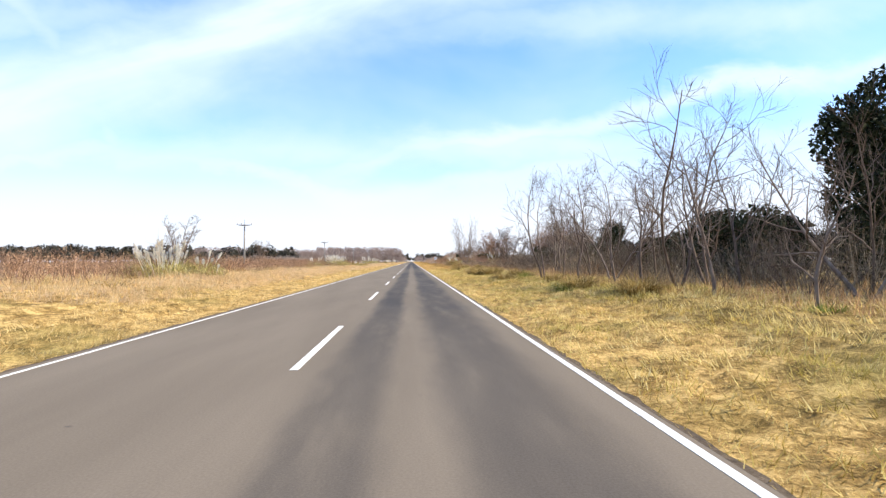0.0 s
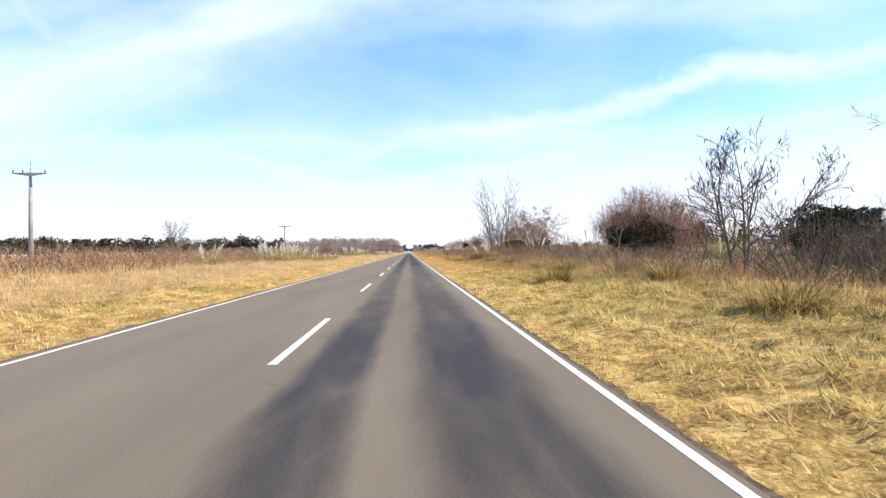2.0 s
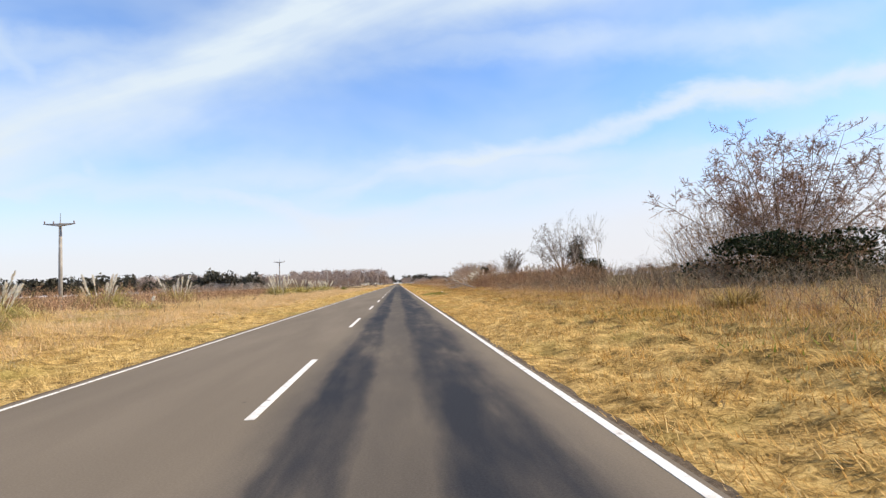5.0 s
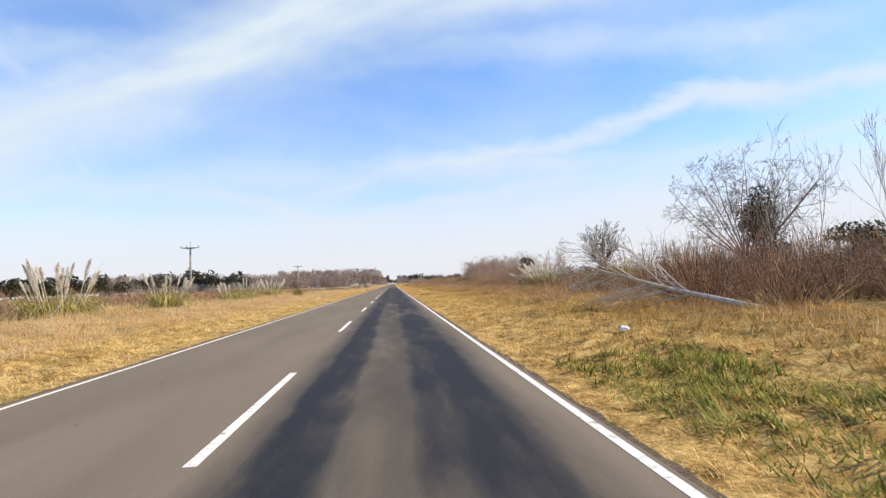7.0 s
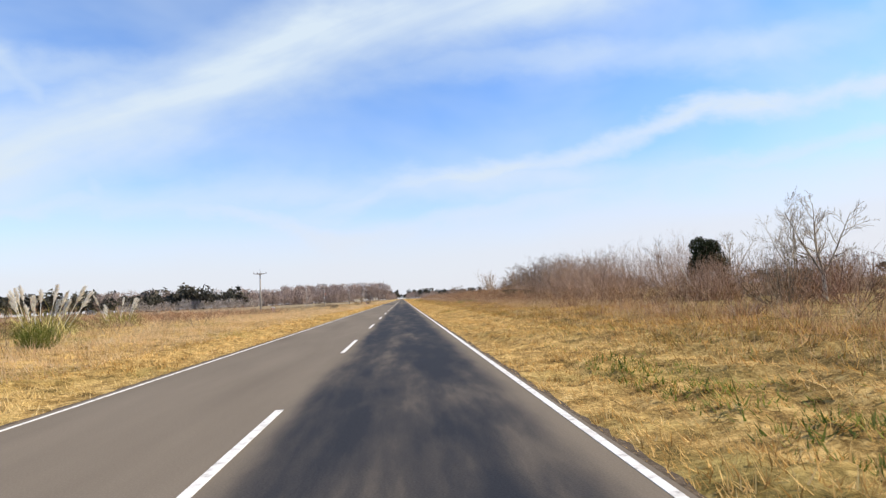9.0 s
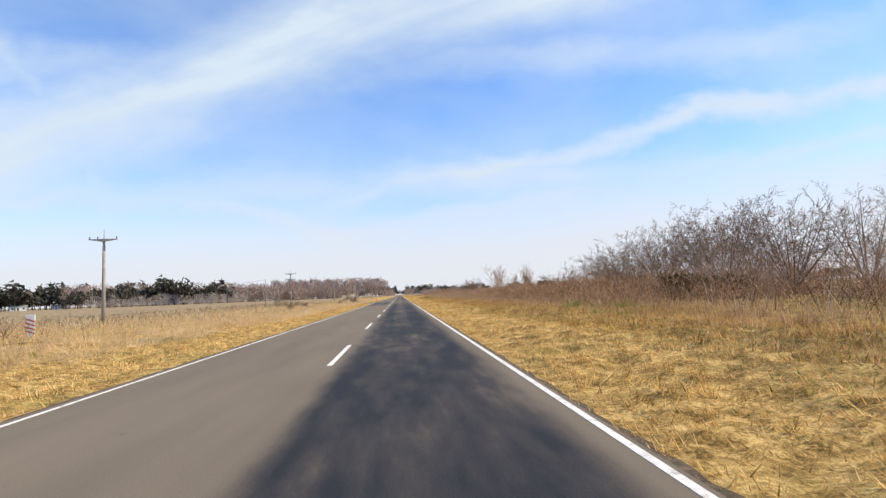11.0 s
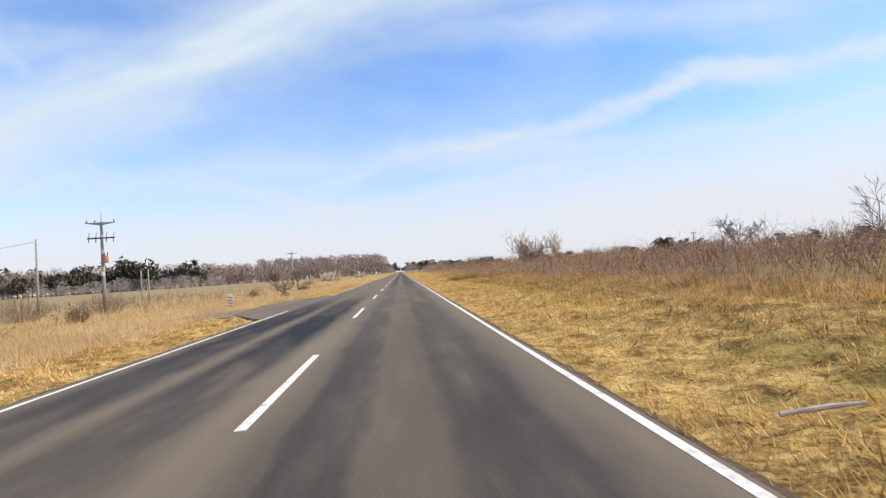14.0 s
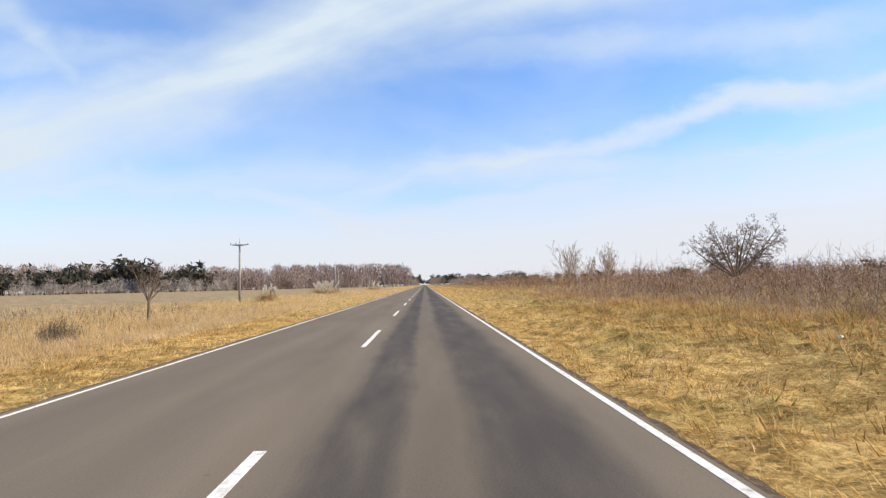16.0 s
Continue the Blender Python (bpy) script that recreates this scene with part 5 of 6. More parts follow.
# ---------------------------------------------------------------- poles, sign, markers
def utility_pole(x, y, double=False, top_z=7.7):
    gz = float(ground_z(x, y))
    ob = new("utility_pole")
    ob.matrix_basis = pose(x, y, gz)
    tagged(ob, "concrete utility pole with two crossarms and an orange transformer" if double else "tapered concrete utility pole with a wedge-shaped crosshead", "utility pole", "roadside utility poles")
    h = top_z - gz
    part("pole", rod(bmesh.new(), (0, 0, -0.3), (0, 0, h - 0.75), 0.16, 0.105, 12), M_POLE, ob, "", True)
    part("pole_pin", rod(bmesh.new(), (0, 0, h - 0.76), (0, 0, h), 0.035, 0.02, 8), M_STEEL, ob)
    bm = bmesh.new()
    prof = [(-1.15, 0.05, 0.05), (-0.16, 0.08, 0.21), (0.16, 0.08, 0.21), (1.15, 0.05, 0.05)]
    rings = [[bm.verts.new((px, -0.14 + sy * py, h - 0.80 + (0.0 if sz > 0 else -pz))) for sy, sz in ((-1, 1), (1, 1), (1, -1), (-1, -1))] for px, py, pz in prof]
    for q, r in zip(rings, rings[1:]):
        for k in range(4):
            bm.faces.new((q[k], q[(k + 1) % 4], r[(k + 1) % 4], r[k]))
    bm.faces.new(rings[0][::-1])
    bm.faces.new(rings[-1])
    bmesh.ops.recalc_face_normals(bm, faces=bm.faces[:])
    part("crosshead", bm, M_POLE, ob, "tapered concrete crosshead")
    for sx in (-1.05, -0.42, 1.05):
        bm = bmesh.new()
        rod(bm, (sx, -0.14, h - 0.80), (sx, -0.14, h - 0.68), 0.045, 0.045, 8)
        rod(bm, (sx, -0.14, h - 0.68), (sx, -0.14, h - 0.60), 0.06, 0.03, 8)
        part("insulator", bm, M_GLAZE, ob)
    if double:
        bm = bmesh.new()
        box(bm, (0, -0.14, h - 2.05), (2.1, 0.10, 0.11), 0.012)
        part("crossarm", bm, M_ARM, ob)
        for sx in (-0.95, -0.4, 0.4, 0.95):
            bm = bmesh.new()
            rod(bm, (sx, -0.14, h - 2.4), (sx, -0.14, h - 2.05), 0.03, 0.05, 8)
            rod(bm, (sx, -0.14, h - 2.0), (sx + 0.08, -0.14, h - 1.6), 0.03, 0.02, 8)
            part("cutout_fuse", bm, M_GLAZE, ob)
        bm = bmesh.new()
        box(bm, (0.30, -0.1, h - 3.75), (0.36, 0.36, 0.58), 0.06)
        tank = part("transformer_tank", bm, M_TANK, ob, "faded orange transformer tank")
        for sx in (-0.12, 0.12):
            part("bushing", rod(bmesh.new(), (0.30 + sx, -0.1, h - 3.44), (0.30 + sx, -0.1, h - 3.2), 0.045, 0.025, 8), M_BLACK, tank)
        bm = bmesh.new()
        box(bm, (0.0, -0.13, h - 4.9), (0.22, 0.1, 0.34), 0.01)
        part("meter_box", bm, M_WALL, ob)


for k in range(-1, 12):
    y = 81.8 + 77.1 * k
    utility_pole(-24.1 + 0.0065 * (y - 81.8), y, k == 4, 7.55 if k else 7.68)


def slim_post(x, y, h, r, label, name="slim_pole"):
    ob = new(name)
    ob.matrix_basis = pose(x, y, float(ground_z(x, y)))
    tagged(ob, label, "pole")
    part("shaft", rod(bmesh.new(), (0, 0, -0.3), (0, 0, h), r, r * 0.8, 10), M_POLE, ob, "", True)
    part("cap", rod(bmesh.new(), (0, 0, h), (0, 0, h + 0.05), r * 0.9, r * 0.5, 10), M_STEEL, ob)
    return ob


slim_post(-27.6, 391, 6.1, 0.09, "slim pale grey service pole in the field")
slim_post(-30.5, 418, 4.0, 0.08, "short pale grey post beyond the utility pole")
slim_post(-31.6, 418.5, 3.8, 0.08, "short pale grey post beyond the utility pole")
slim_post(-19.1, 527, 6.8, 0.12, "slim pale pole beside the road")


def service_wire():
    cu = bpy.data.curves.new("service_wire", "CURVE")
    cu.dimensions, cu.bevel_depth = "3D", 0.012
    sp = cu.splines.new("POLY")
    n = 14
    sp.points.add(n - 1)
    a, b = Vector((-27.6, 391, 5.6)), Vector((-75, 402, 5.0))
    for i in range(n):
        t = i / (n - 1)
        p = a.lerp(b, t)
        sp.points[i].co = (p.x, p.y, p.z - 1.1 * 4 * t * (1 - t), 1)
    cu.materials.append(M_BLACK)
    tagged(new("service_wire", cu), "thin black wire sagging from the service pole", "wire")


service_wire()


def far_pole(x, y, h):
    ob = new("utility_pole")
    ob.matrix_basis = pose(x, y, float(ground_z(x, y)))
    tagged(ob, "distant thin pole with a short crossarm above brush", "utility pole")
    part("pole", rod(bmesh.new(), (0, 0, -0.3), (0, 0, h), 0.12, 0.09, 8), M_POLE, ob)
    part("crossarm", box(bmesh.new(), (0, -0.12, h - 0.2), (1.2, 0.1, 0.12), 0.01), M_ARM, ob)


far_pole(60.8, 453.7, 4.9)


def speed_sign(x, y, zc, r=0.425):
    gz = float(ground_z(x, y))
    ob = new("speed_limit_sign")
    ob.matrix_basis = pose(x, y, gz, 0, -1.5, 4)
    tagged(ob, "round white 60 speed limit sign, faded orange rim, brown post", "road sign")
    c = zc - gz
    bm = bmesh.new()
    box(bm, (0, 0.035, c * 0.5 + 0.08), (0.075, 0.055, c + 0.56), 0.008)
    part("post", bm, M_WOOD, ob, "weathered brown wooden post")

    def disc(name, rad, y0, y1, mat, label=""):
        return part(name, rod(bmesh.new(), (0, y0, c), (0, y1, c), rad, rad, 56), mat, ob, label)

    plate = disc("plate", r, 0.006, -0.004, M_ORANGE, "faded orange-red rim")
    face = disc("face", r * 0.84, -0.003, -0.008, M_WHITE, "white reflective face")
    cu = bpy.data.curves.new("digits", "FONT")
    cu.body, cu.size, cu.align_x, cu.align_y, cu.extrude, cu.offset = "60", 0.48, "CENTER", "CENTER", 0.002, 0.002
    cu.space_character = 1.12
    tmp = new("digits", cu)
    me = bpy.data.meshes.new_from_object(tmp.evaluated_get(bpy.context.evaluated_depsgraph_get()))
    bpy.data.objects.remove(tmp)
    me.materials.clear()
    me.materials.append(M_BLACK)
    place("digits", me, face, "black numerals 60", pose(0, -0.012, c, 90, 0, 0))
    for dz in (-0.12, 0.12):
        part("bolt", rod(bmesh.new(), (0, -0.008, c + dz * 2.2), (0, -0.016, c + dz * 2.2), 0.012, 0.010, 8), M_STEEL, plate)


speed_sign(6.42, 112.2, 1.84)


def marker_post(x, y, h, w, label):
    """A flat white board post with slanting red bands."""
    ob = new("marker_post")
    ob.matrix_basis = pose(x, y, float(ground_z(x, y)))
    tagged(ob, label, "marker post", "roadside marker posts")
    part("board", box(bmesh.new(), (0, 0, h / 2 - 0.1), (w, 0.05, h + 0.2), 0.008), M_WHITE, ob)
    n = 4
    for k in range(n):
        z = h * (0.2 + 0.75 * k / n)
        bm = bmesh.new()
        lo, hi = w / 2 + 0.002, 0.0285
        q = [(-lo, z), (lo, z - w * 0.35), (lo, z - w * 0.35 + h * 0.085), (-lo, z + h * 0.085)]
        vs = [bm.verts.new((px, -hi, pz)) for px, pz in q] + [bm.verts.new((px, hi, pz)) for px, pz in q]
        for f in ((0, 1, 2, 3), (7, 6, 5, 4), (0, 4, 5, 1), (1, 5, 6, 2), (2, 6, 7, 3), (3, 7, 4, 0)):
            bm.faces.new([vs[i] for i in f])
        bmesh.ops.recalc_face_normals(bm, faces=bm.faces[:])
        part("band", bm, M_REDPAINT, ob, "faded red slanting band")


marker_post(-8.7, 377.7, 0.90, 0.28, "white marker post with slanting faded red bands by the access")
marker_post(-16.2, 293.5, 1.0, 0.42, "red and white banded marker board in dry grass")


# litter on the verge
def litter(x, y, s, seed):
    rnd = random.Random(seed)
    bm = bmesh.new()
    bmesh.ops.create_icosphere(bm, subdivisions=2, radius=s)
    for v in bm.verts:
        v.co *= rnd.uniform(0.55, 1.15)
        v.co.z *= 0.6
    ob = part("plastic_bag", bm, M_PLASTIC, None)
    ob.matrix_basis = pose(x, y, float(ground_z(x, y)) + s * 0.35)
    tagged(ob, "crumpled white plastic bag lying in the grass", "litter", "verge litter")


def stick(x, y, length, turn):
    bm = bmesh.new()
    rod(bm, (-length / 2, 0, 0.05), (0.05, 0.02, 0.08), 0.016, 0.020, 7)
    rod(bm, (0.05, 0.02, 0.08), (length / 2, 0, 0.10), 0.020, 0.011, 7)
    ob = part("broken_branch", bm, M_BIRCH, None)
    ob.matrix_basis = pose(x, y, float(turf_z(x, y)) + 0.03, 0, 0, turn)
    tagged(ob, "pale broken branch lying in the dry grass", "branch")


stick(4.15, 346.5, 0.55, -8)
litter(6.15, 174.7, 0.11, 1)
litter(7.1, 315.0, 0.05, 2)
litter(-9.0, 173.0, 0.06, 3)
litter(-8.6, 316.0, 0.05, 4)
litter(8.1, 405.0, 0.05, 5)


# ---------------------------------------------------------------- far buildings and woods
def farmhouse(x, y, w, d, h, turn):
    ob = new("farm_house")
    ob.matrix_basis = pose(x, y, float(ground_z(x, y)), 0, 0, turn)
    tagged(ob, "small white farm house with a grey sheet roof", "house", "far farm houses")
    part("wall", box(bmesh.new(), (0, 0, h / 2 - 0.1), (w, d, h + 0.2), 0.03), M_WALL, ob)
    bm = bmesh.new()
    e, t = 0.4, h * 0.45
    q = [(-w / 2 - e, -d / 2 - e, h), (w / 2 + e, -d / 2 - e, h), (w / 2 + e, d / 2 + e, h), (-w / 2 - e, d / 2 + e, h), (-w / 2 - e, 0, h + t), (w / 2 + e, 0, h + t)]
    v = [bm.verts.new(p) for p in q]
    for f in ((0, 1, 5, 4), (2, 3, 4, 5), (0, 4, 3), (1, 2, 5), (3, 2, 1, 0)):
        bm.faces.new([v[i] for i in f])
    part("roof", bm, M_ROOF, ob)
    for k in range(3):
        px = -w / 2 + w * (k + 0.5) / 3
        win = part("door" if k == 1 else "window", box(bmesh.new(), (px, -d / 2 - 0.02, h * (0.42 if k == 1 else 0.55)), (w * 0.12, 0.06, h * (0.8 if k == 1 else 0.4)), 0.01), M_WOOD, ob)
        if k != 1:
            part("pane", box(bmesh.new(), (px, -d / 2 - 0.055, h * 0.55), (w * 0.10, 0.02, h * 0.33), 0.004), M_PANE, win)


farmhouse(-325, 782, 12, 7, 3.4, 20)
farmhouse(-304, 800, 7, 5, 3.0, 10)


def scattered(protos, where, name, label, material, category="woods"):
    """Many far plants joined into one object: copies of a few shapes, turned and scaled."""
    g = np.random.default_rng(len(where) + 3)
    V, F, n = [], [], 0
    for k, (x, y, s, sz) in enumerate(where):
        v, f = protos[k % len(protos)]
        a = g.uniform(0, 6.28)
        c, q = math.cos(a), math.sin(a)
        p = np.stack([(v[:, 0] * c - v[:, 1] * q) * s + x, (v[:, 0] * q + v[:, 1] * c) * s + y, v[:, 2] * sz + float(ground_z(x, y))], 1)
        V.append(p), F.append(f + n)
        n += len(v)
    ob = place(name, mesh_np(name, np.concatenate(V), np.concatenate(F), material))
    return tagged(ob, label, category, kind="stuff")


def pine_proto(seed, leaves=210):
    v, f = leaf_cloud(seed, 1.0, 0.95, leaves, 0.15, 6, 0.35, -0.2)
    tv, tf = tubes([[0, 0, 0.0]], [[0, 0, 0.6]], [0.03], [0.015], 3)
    tri = np.concatenate([tf[:, :3], tf[:, [0, 2, 3]]])
    return np.concatenate([v, tv]), np.concatenate([f, tri + len(v)])


def bare_proto(seed, slim=0.42, twigs=200):
    """A far leafless crown: a few stems and a haze of upright twigs."""
    g2 = np.random.default_rng(seed)
    az = g2.uniform(0, 6.283, twigs)
    r = np.sqrt(g2.uniform(0, 1, twigs)) * slim
    z = g2.uniform(0.12, 0.95, twigs)
    r *= np.sqrt(np.clip(1.0 - ((z - 0.52) / 0.5) ** 2, 0.03, 1))
    p = np.stack([np.cos(az) * r, np.sin(az) * r, z], 1)
    d = np.stack([np.cos(az) * 0.5 * r / slim, np.sin(az) * 0.5 * r / slim, np.ones(twigs) * 0.7], 1) + g2.normal(0, 0.4, (twigs, 3))
    e = p + d * g2.uniform(0.06, 0.16, twigs)[:, None]
    n = 5
    a2 = g2.uniform(0, 6.283, n)
    foot = np.stack([np.cos(a2) * 0.03, np.sin(a2) * 0.03, np.zeros(n)], 1)
    tip = np.stack([np.cos(a2) * slim * 0.5, np.sin(a2) * slim * 0.5, g2.uniform(0.6, 0.95, n)], 1)
    return merged(tubes(foot, tip, np.full(n, 0.012), np.full(n, 0.004), 3), needles(p, e, np.full(twigs, 0.032)))


PINES = [pine_proto(s) for s in (1, 2, 3, 4)]
BARES = [bare_proto(s) for s in (5, 6, 7, 8)]
SHRUBS = [bare_proto(s, 0.5, 260) for s in (9, 10, 11)]
g = random.Random(12)
pines = []
for _ in range(250):       # far wood behind the field
    t = g.random()
    pines.append((-620 + 440 * t + g.uniform(-15, 15), 730 + 115 * t + g.uniform(-30, 60), *(g.choice(((12, 13), (14, 15), (16, 17), (13, 19), (24, 24))))))
for x in (-214, -222, -180, -262, -300):
    pines.append((x, 840 + g.uniform(-20, 20), 22, g.uniform(23, 27)))
for _ in range(30):       # at the road's far end
    pines.append((g.choice((g.uniform(-60, -9), g.uniform(14, 95))), 1900 + g.uniform(-100, 300), g.uniform(16, 28), g.uniform(18, 30)))
for _ in range(22):       # field trees off to the left
    pines.append((-262 + g.uniform(-45, 30), 372 + g.uniform(-25, 60), g.uniform(8, 12), g.uniform(9, 14)))
for _ in range(50):       # far right
    t = g.random()
    pines.append((50 + 330 * t + g.uniform(-10, 10), 1150 - 480 * t + g.uniform(-40, 40), g.uniform(10, 16), g.uniform(7, 14)))
for _ in range(46):       # low dark trees off to the right
    pines.append((70 + g.uniform(-14, 60), 60 + g.uniform(0, 150), g.uniform(5, 9), g.uniform(4.5, 8)))
for k in range(70):       # closing the view far beyond
    pines.append((-420 + 12 * k + g.uniform(-6, 6), 3300 + g.uniform(-60, 60), g.uniform(18, 30), g.uniform(14, 26)))
for _ in range(36):       # dark row off the right verge
    t = g.random()
    pines.append((34 + 60 * t + g.uniform(-8, 8), 1500 - 650 * t + g.uniform(-60, 60), g.uniform(9, 14), g.uniform(6, 12)))
scattered(PINES, pines, "far_pine_wood", "dark belt of distant pines and gums", M_FARDARK)
bares = []
for _ in range(150):       # tall row ending at the road
    t = g.random() ** 0.8
    bares.append((-20 - 150 * t + g.uniform(-4, 4), 1120 + g.uniform(-20, 60) - 60 * t, g.uniform(15, 20), g.uniform(23, 30)))
for _ in range(130):
    t = g.random()
    bares.append((-150 - 150 * t, 1010 - 210 * t + g.uniform(-20, 20), g.uniform(14, 18), g.uniform(16, 24)))
for _ in range(110):
    t = g.random()
    bares.append((-175 + 115 * t, 860 + 130 * t + g.uniform(-15, 25), g.uniform(12, 16), g.uniform(12, 19)))
for _ in range(60):       # brown trees close to the far road
    t = g.random()
    bares.append((g.choice((-1, 1)) * g.uniform(14, 30), 1250 + 900 * t, g.uniform(9, 13), g.uniform(9, 15)))
for _ in range(50):       # thicket line on the right, far on
    t = g.random()
    bares.append((24 + 26 * t + g.uniform(-6, 10), 640 + 420 * g.random(), g.uniform(6, 9), g.uniform(4, 7)))
for _ in range(40):
    t = g.random()
    bares.append((60 + 200 * t, 1000 - 300 * t + g.uniform(-40, 40), g.uniform(8, 12), g.uniform(7, 11)))
# this belt's material carries its distance haze in the colour
scattered(BARES, bares, "far_bare_wood", "distant belt of leafless brown woodland", M_HAZYBARE)
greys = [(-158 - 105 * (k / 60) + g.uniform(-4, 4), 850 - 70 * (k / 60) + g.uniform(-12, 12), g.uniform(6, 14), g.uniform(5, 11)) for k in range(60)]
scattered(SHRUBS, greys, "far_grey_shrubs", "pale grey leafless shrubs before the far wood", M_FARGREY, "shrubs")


# ---------------------------------------------------------------- brush and grass
def band_points(x0, x1, y0, y1, density, clump=0.0):
    n = int((x1 - x0) * (y1 - y0) * density)
    x, y = rng.uniform(x0, x1, n), rng.uniform(y0, y1, n)
    if clump:
        keep = np.sin(0.9 * x + 0.31 * y) * np.sin(0.23 * x - 0.57 * y + 2) + 0.5 * np.sin(1.9 * x + 1.3 * y) > -0.9 + clump * rng.uniform(0, 1.2, n)
        x, y = x[keep], y[keep]
    return np.stack([x, y, ground_z(x, y) - 0.03], 1)


def brush(name, bands, material, label, thick=0.009):
    """Dry weeds and saplings: leaning stems with side twigs, joined."""
    A, B, R, C, D, W = [], [], [], [], [], []
    for x0, x1, y0, y1, dens, h0, h1 in bands:
        p = band_points(x0, x1, y0, y1, dens, 0.55)
        n = len(p)
        h = rng.uniform(h0, h1, n) * (0.88 + 0.2 * np.sin(0.35 * p[:, 1] + 0.4 * p[:, 0]) + 0.1 * np.sin(1.1 * p[:, 1] - 0.9 * p[:, 0]))
        big = thick * (1 + np.clip((np.abs(p[:, 0]) - 12) / 14, 0, 2.5))
        tip = p + np.stack([rng.normal(0, 0.42, n), rng.normal(0, 0.42, n), np.ones(n)], 1) * h[:, None]
        A.append(p), B.append(tip), R.append(big)
        for _ in range(9):
            t = rng.uniform(0.15, 0.98, n)[:, None]
            s = p + (tip - p) * t
            e = s + (rng.normal(0, 0.85, (n, 3)) + np.array([0, 0, 0.5])) * (h * rng.uniform(0.12, 0.32, n))[:, None]
            C.append(s), D.append(e), W.append(big * 1.0)
    r = np.concatenate(R)
    m = needles(np.concatenate(A + C), np.concatenate(B + D), np.concatenate([r * 2.0] + W))
    tagged(place(name, mesh_np(name, *m, material)), label, "brush", kind="stuff")


brush("roadside_brush", [(9.6, 13, -4, 130, 6.0, 0.5, 1.1), (12, 18, -4, 62, 4.0, 0.9, 1.9), (12, 18, 62, 130, 3.0, 0.45, 0.95), (18, 34, 0, 62, 1.5, 1.2, 2.6), (18, 34, 62, 135, 1.3, 0.7, 1.4),
                         (10, 14, 130, 166, 6.0, 0.5, 1.1), (14, 22, 130, 170, 3.0, 0.8, 1.6), (22, 44, 130, 200, 1.0, 1.2, 2.4)], M_DUSKY, "dense dry weeds and saplings along the verge")
brush("russet_brush", [(9.5, 13, 20, 160, 1.6, 0.5, 1.1), (11, 20, 165, 200, 7.0, 0.8, 1.9), (12, 28, 200, 235, 3.0, 0.5, 1.2), (12, 20, 235, 296, 5.0, 0.6, 1.4),
                       (10.6, 13.5, 290, 345, 11.0, 0.6, 1.3), (13.5, 19, 292, 348, 9.0, 1.3, 2.0), (19, 34, 296, 350, 2.6, 1.9, 2.6),
                       (10.8, 14, 345, 440, 4.0, 0.4, 1.0), (14, 20, 345, 445, 3.0, 1.0, 1.4), (20, 44, 345, 460, 1.2, 1.5, 2.0), (42, 100, 380, 640, 0.16, 2.2, 4.0), (14, 46, 440, 640, 0.7, 1.6, 3.0), (34, 84, 50, 270, 0.28, 1.6, 3.4)],
      M_BROWN, "russet-brown dry brush and saplings beside the road", 0.011)
brush("mauve_weeds", [(9.6, 13.0, 290, 345, 5.0, 0.3, 0.75), (9.6, 14.0, 345, 440, 7.0, 0.35, 0.9), (14, 20, 345, 445, 4.5, 0.9, 1.4), (20, 44, 345, 460, 1.3, 1.4, 1.9), (9.4, 12.5, 200, 290, 2.5, 0.3, 0.75), (9.4, 12.5, 70, 165, 2.5, 0.3, 0.8)], M_ROSE, "soft mauve-tan dry weeds along the verge", 0.007)
brush("left_scrub", [(-26, -12.5, 14, 110, 4.0, 0.6, 1.5), (-38, -26, 16, 200, 1.6, 0.9, 2.0), (-26, -15, 110, 200, 2.6, 0.5, 1.3), (-34, -14, 200, 292, 2.2, 0.5, 1.1), (-80, -38, 60, 330, 0.14, 1.4, 2.8)], M_SCRUB, "brown winter scrub behind the far verge", 0.013)
brush("left_weeds", [(-24, -8, 384, 440, 1.0, 0.35, 0.8), (-40, -14, 300, 440, 0.6, 0.4, 0.9), (-14, -8.5, 296, 362, 0.8, 0.3, 0.7), (-13, -9, 20, 290, 0.7, 0.35, 0.8)], M_DUSKY, "grey-brown dry weeds among pale grass", 0.012)
brush("left_russet_scrub", [(-32, -13.5, 222, 292, 4.0, 0.5, 0.95), (-34, -17, 150, 200, 2.0, 0.5, 1.0), (-30, -13, 20, 100, 0.9, 0.5, 1.2)], M_BROWN, "red-brown dry weeds behind the far verge", 0.013)


def clear_of_road(p):
    return ((p[:, 0] > 3.385) | (p[:, 0] < -3.31)) & ((paved(p[:, 0], p[:, 1]) < 0.75) | ((p[:, 0] < apron_edge(p[:, 1])) & (rng.uniform(0, 1, len(p)) < 0.3)))


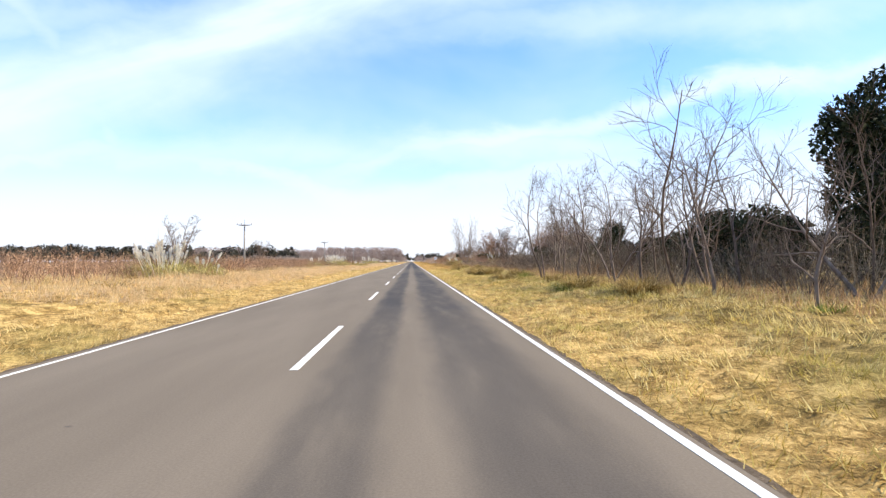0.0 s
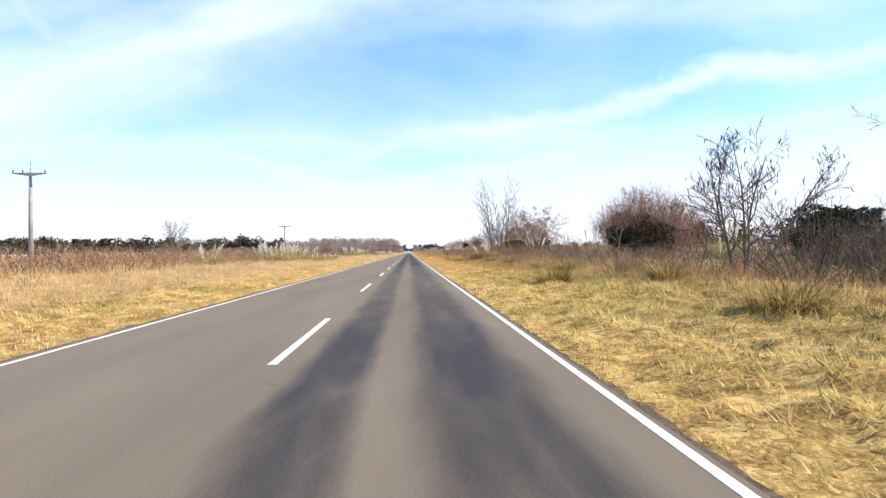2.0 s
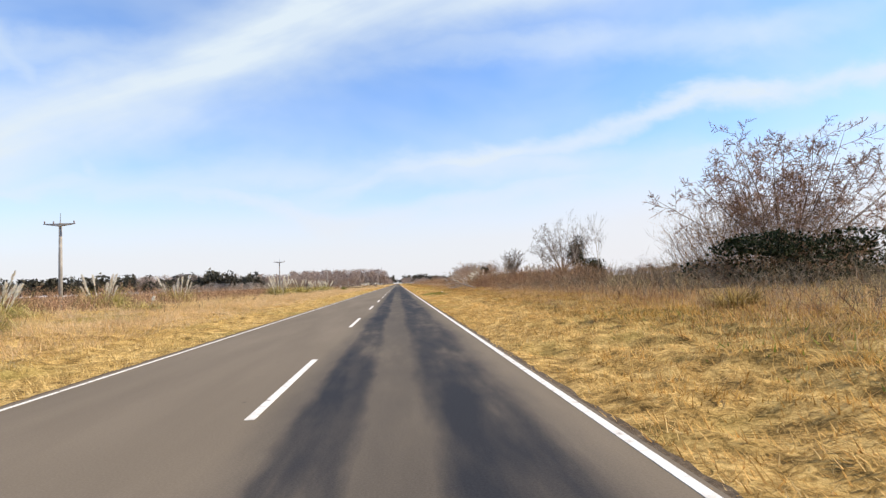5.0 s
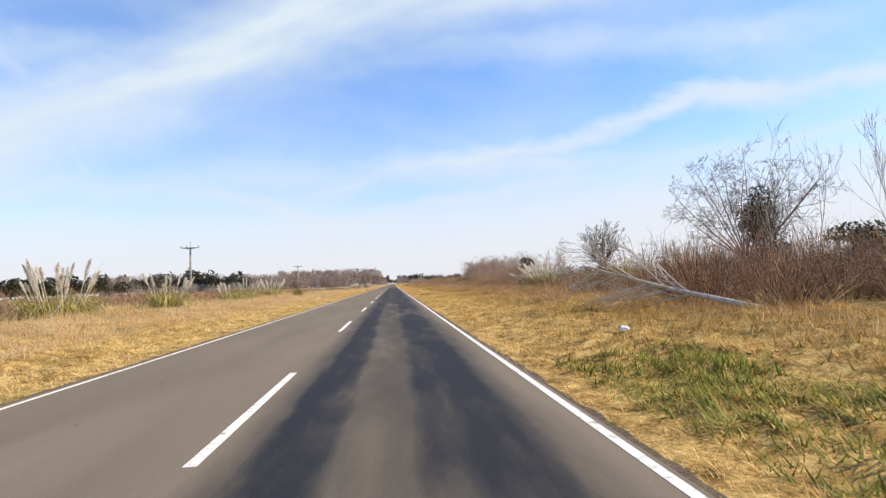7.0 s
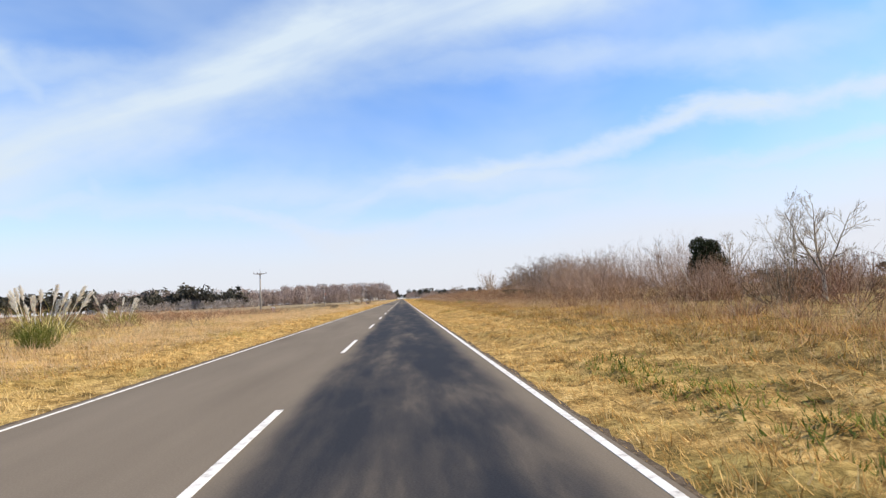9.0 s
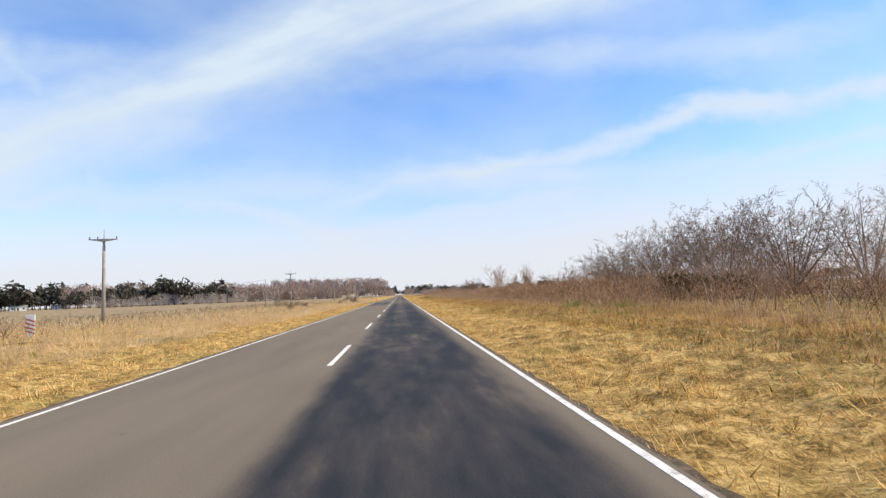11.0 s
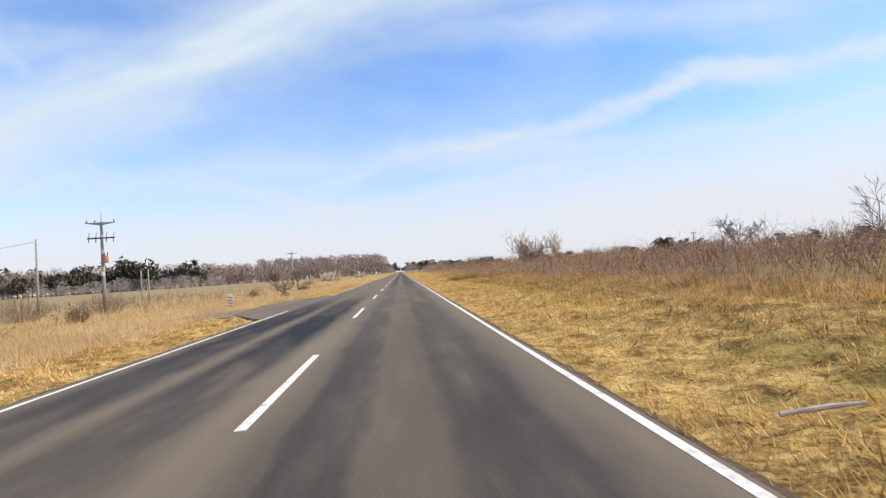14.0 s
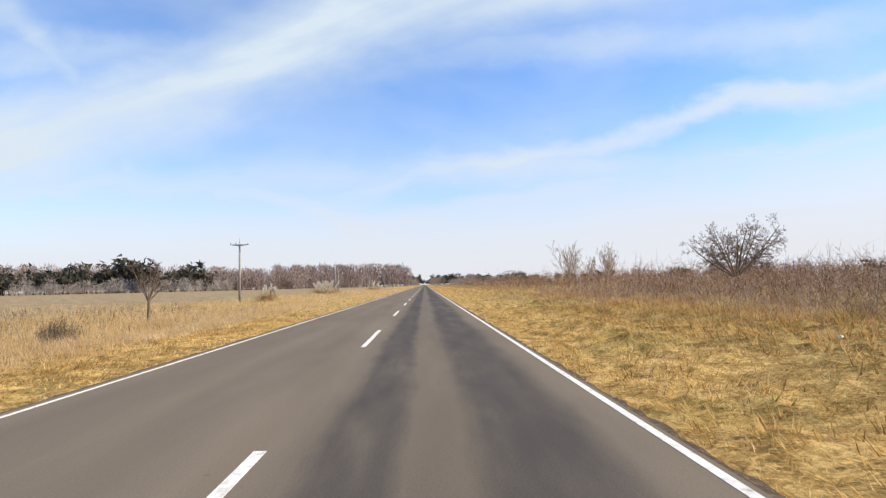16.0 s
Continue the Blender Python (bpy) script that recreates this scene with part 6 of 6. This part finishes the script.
def turf_blades(name, label, bands, material):
    """Short grass: thin leaning blades, thick on the tufts and thin between them."""
    V, F, n = [], [], 0
    for x0, x1, y0, y1, dens, h0, h1, wide in bands:
        p = band_points(x0, x1, y0, y1, dens * 1.05)
        c = tuftiness(p[:, 0], p[:, 1])
        keep = clear_of_road(p) & (rng.uniform(0, 1, len(p)) < 0.22 + 0.95 * c)
        p, c = p[keep], c[keep]
        p[:, 2] = turf_z(p[:, 0], p[:, 1]) - 0.02
        k = len(p)
        h = rng.uniform(h0, h1, k) * (0.55 + 0.85 * c)
        comb = 2.2 + 1.5 * np.sin(0.8 * p[:, 0] + 0.5 * p[:, 1]) + 1.2 * np.sin(0.37 * p[:, 1] - 1.1 * p[:, 0])
        turn = np.where(rng.uniform(0, 1, k) < 0.6, comb + rng.normal(0, 0.6, k), rng.uniform(0, 6.283, k))
        far = 1 + np.clip((p[:, 1] - 420) / 120, 0, 3)
        v, f = slivers(p, h, wide * far * rng.uniform(0.5, 1.4, k), turn, rng.uniform(0.45, 1.45, k))
        V.append(v), F.append(f + n)
        n += len(v)
    tagged(place(name, mesh_np(name, np.concatenate(V), np.concatenate(F), material)), label, "grass", kind="stuff")


def tall_grasses(name, label, bands, material, wide):
    """Knee-high grass: single leaning blades."""
    V, F, n = [], [], 0
    for x0, x1, y0, y1, dens, h0, h1 in bands:
        p = band_points(x0, x1, y0, y1, dens, 0.35 if h0 > 0.3 else 0.0)
        p = p[clear_of_road(p)]
        k = len(p)
        h = rng.uniform(h0, h1, k) * (0.8 + 0.3 * np.sin(0.9 * p[:, 0] + 0.45 * p[:, 1]) * np.sin(0.7 * p[:, 1] - 0.5 * p[:, 0]))
        far = 1 + np.clip((p[:, 1] - 420) / 120, 0, 3) + 0.5 * np.clip((np.abs(p[:, 0]) - 14) / 10, 0, 2)
        v, f = slivers(p, h, wide * far * rng.uniform(0.6, 1.4, k), rng.uniform(0, 6.283, k), rng.uniform(0.15, 0.9, k))
        V.append(v), F.append(f + n)
        n += len(v)
    tagged(place(name, mesh_np(name, np.concatenate(V), np.concatenate(F), material)), label, "grass", kind="stuff")


turf_blades("mown_grass", "short dry straw-coloured grass on the near verge", [(3.38, 6.4, 66, 420, 350, 0.07, 0.17, 0.0125), (3.5, 11, 420, 640, 12, 0.1, 0.28, 0.035)], M_STRAW)
turf_blades("outer_grass", "longer tawny grass on the outer near verge", [(6.2, 10.5, 66, 420, 170, 0.12, 0.25, 0.019)], M_TAWNY)
turf_blades("olive_grass", "short olive-tinged dry grass on the near verge", [(3.38, 6.5, -4, 72, 380, 0.07, 0.17, 0.0125), (6.5, 10.5, 0, 70, 210, 0.12, 0.25, 0.018), (3.6, 7.0, 190, 212, 170, 0.08, 0.18, 0.0135)], M_OLIVE)
turf_blades("golden_grass", "short golden-olive grass along the far road edge", [(-6.0, -3.32, 0, 225, 250, 0.07, 0.16, 0.015)], M_YELLOW)
turf_blades("tawny_grass", "short tawny grass along the far road edge", [(-6.0, -3.32, 225, 420, 250, 0.07, 0.16, 0.015)], M_STRAW)
turf_blades("pale_grass", "pale feathery straw grass on the far verge", [(-10.0, -5.6, 8, 420, 130, 0.15, 0.34, 0.017), (-11, -3.4, 420, 640, 9, 0.1, 0.25, 0.035)], M_BEIGE)
turf_blades("green_grass", "patches of greener short grass in the verge", [(4.6, 7.6, 160, 228, 22, 0.06, 0.15, 0.022), (3.9, 6.0, 165.5, 172, 620, 0.09, 0.20, 0.020), (4.4, 5.6, 172, 181, 60, 0.06, 0.15, 0.022), (4.2, 5.8, 203, 209, 60, 0.06, 0.16, 0.022), (4.4, 5.8, 216, 223, 240, 0.08, 0.18, 0.022), (4.6, 9.5, 10, 75, 26, 0.08, 0.18, 0.024), (7.0, 9.5, 8, 40, 26, 0.1, 0.2, 0.024), (5.5, 9.5, 75, 130, 16, 0.08, 0.18, 0.024), (4.5, 8.5, 228, 420, 8, 0.08, 0.18, 0.024)], M_GREEN)
tall_grasses("tall_grass", "knee-high dry tan grass along the near verge", [(7.2, 9.0, 50, 430, 46, 0.14, 0.34), (8.8, 11.0, -4, 440, 85, 0.2, 0.52), (11.0, 15, -4, 165, 34, 0.35, 0.8), (11.0, 14, 198, 290, 34, 0.3, 0.7), (11, 13, 290, 440, 14, 0.3, 0.6), (9, 18, 440, 640, 8, 0.4, 0.8)], M_TALL, 0.013)
tall_grasses("pale_tall_grass", "knee-high pale dry grass behind the far verge", [(-12.5, -6.6, 10, 300, 46, 0.2, 0.5), (-14, -6.2, 300, 440, 50, 0.3, 0.7), (-12, -6, 350, 362.5, 60, 0.4, 0.75), (-20, -12.5, 10, 300, 7, 0.4, 0.9), (-22, -14, 300, 440, 22, 0.4, 0.9), (-40, -22, 292, 460, 7, 0.35, 0.7), (-24, -9, 440, 640, 6, 0.5, 0.9)], M_BEIGE, 0.016)
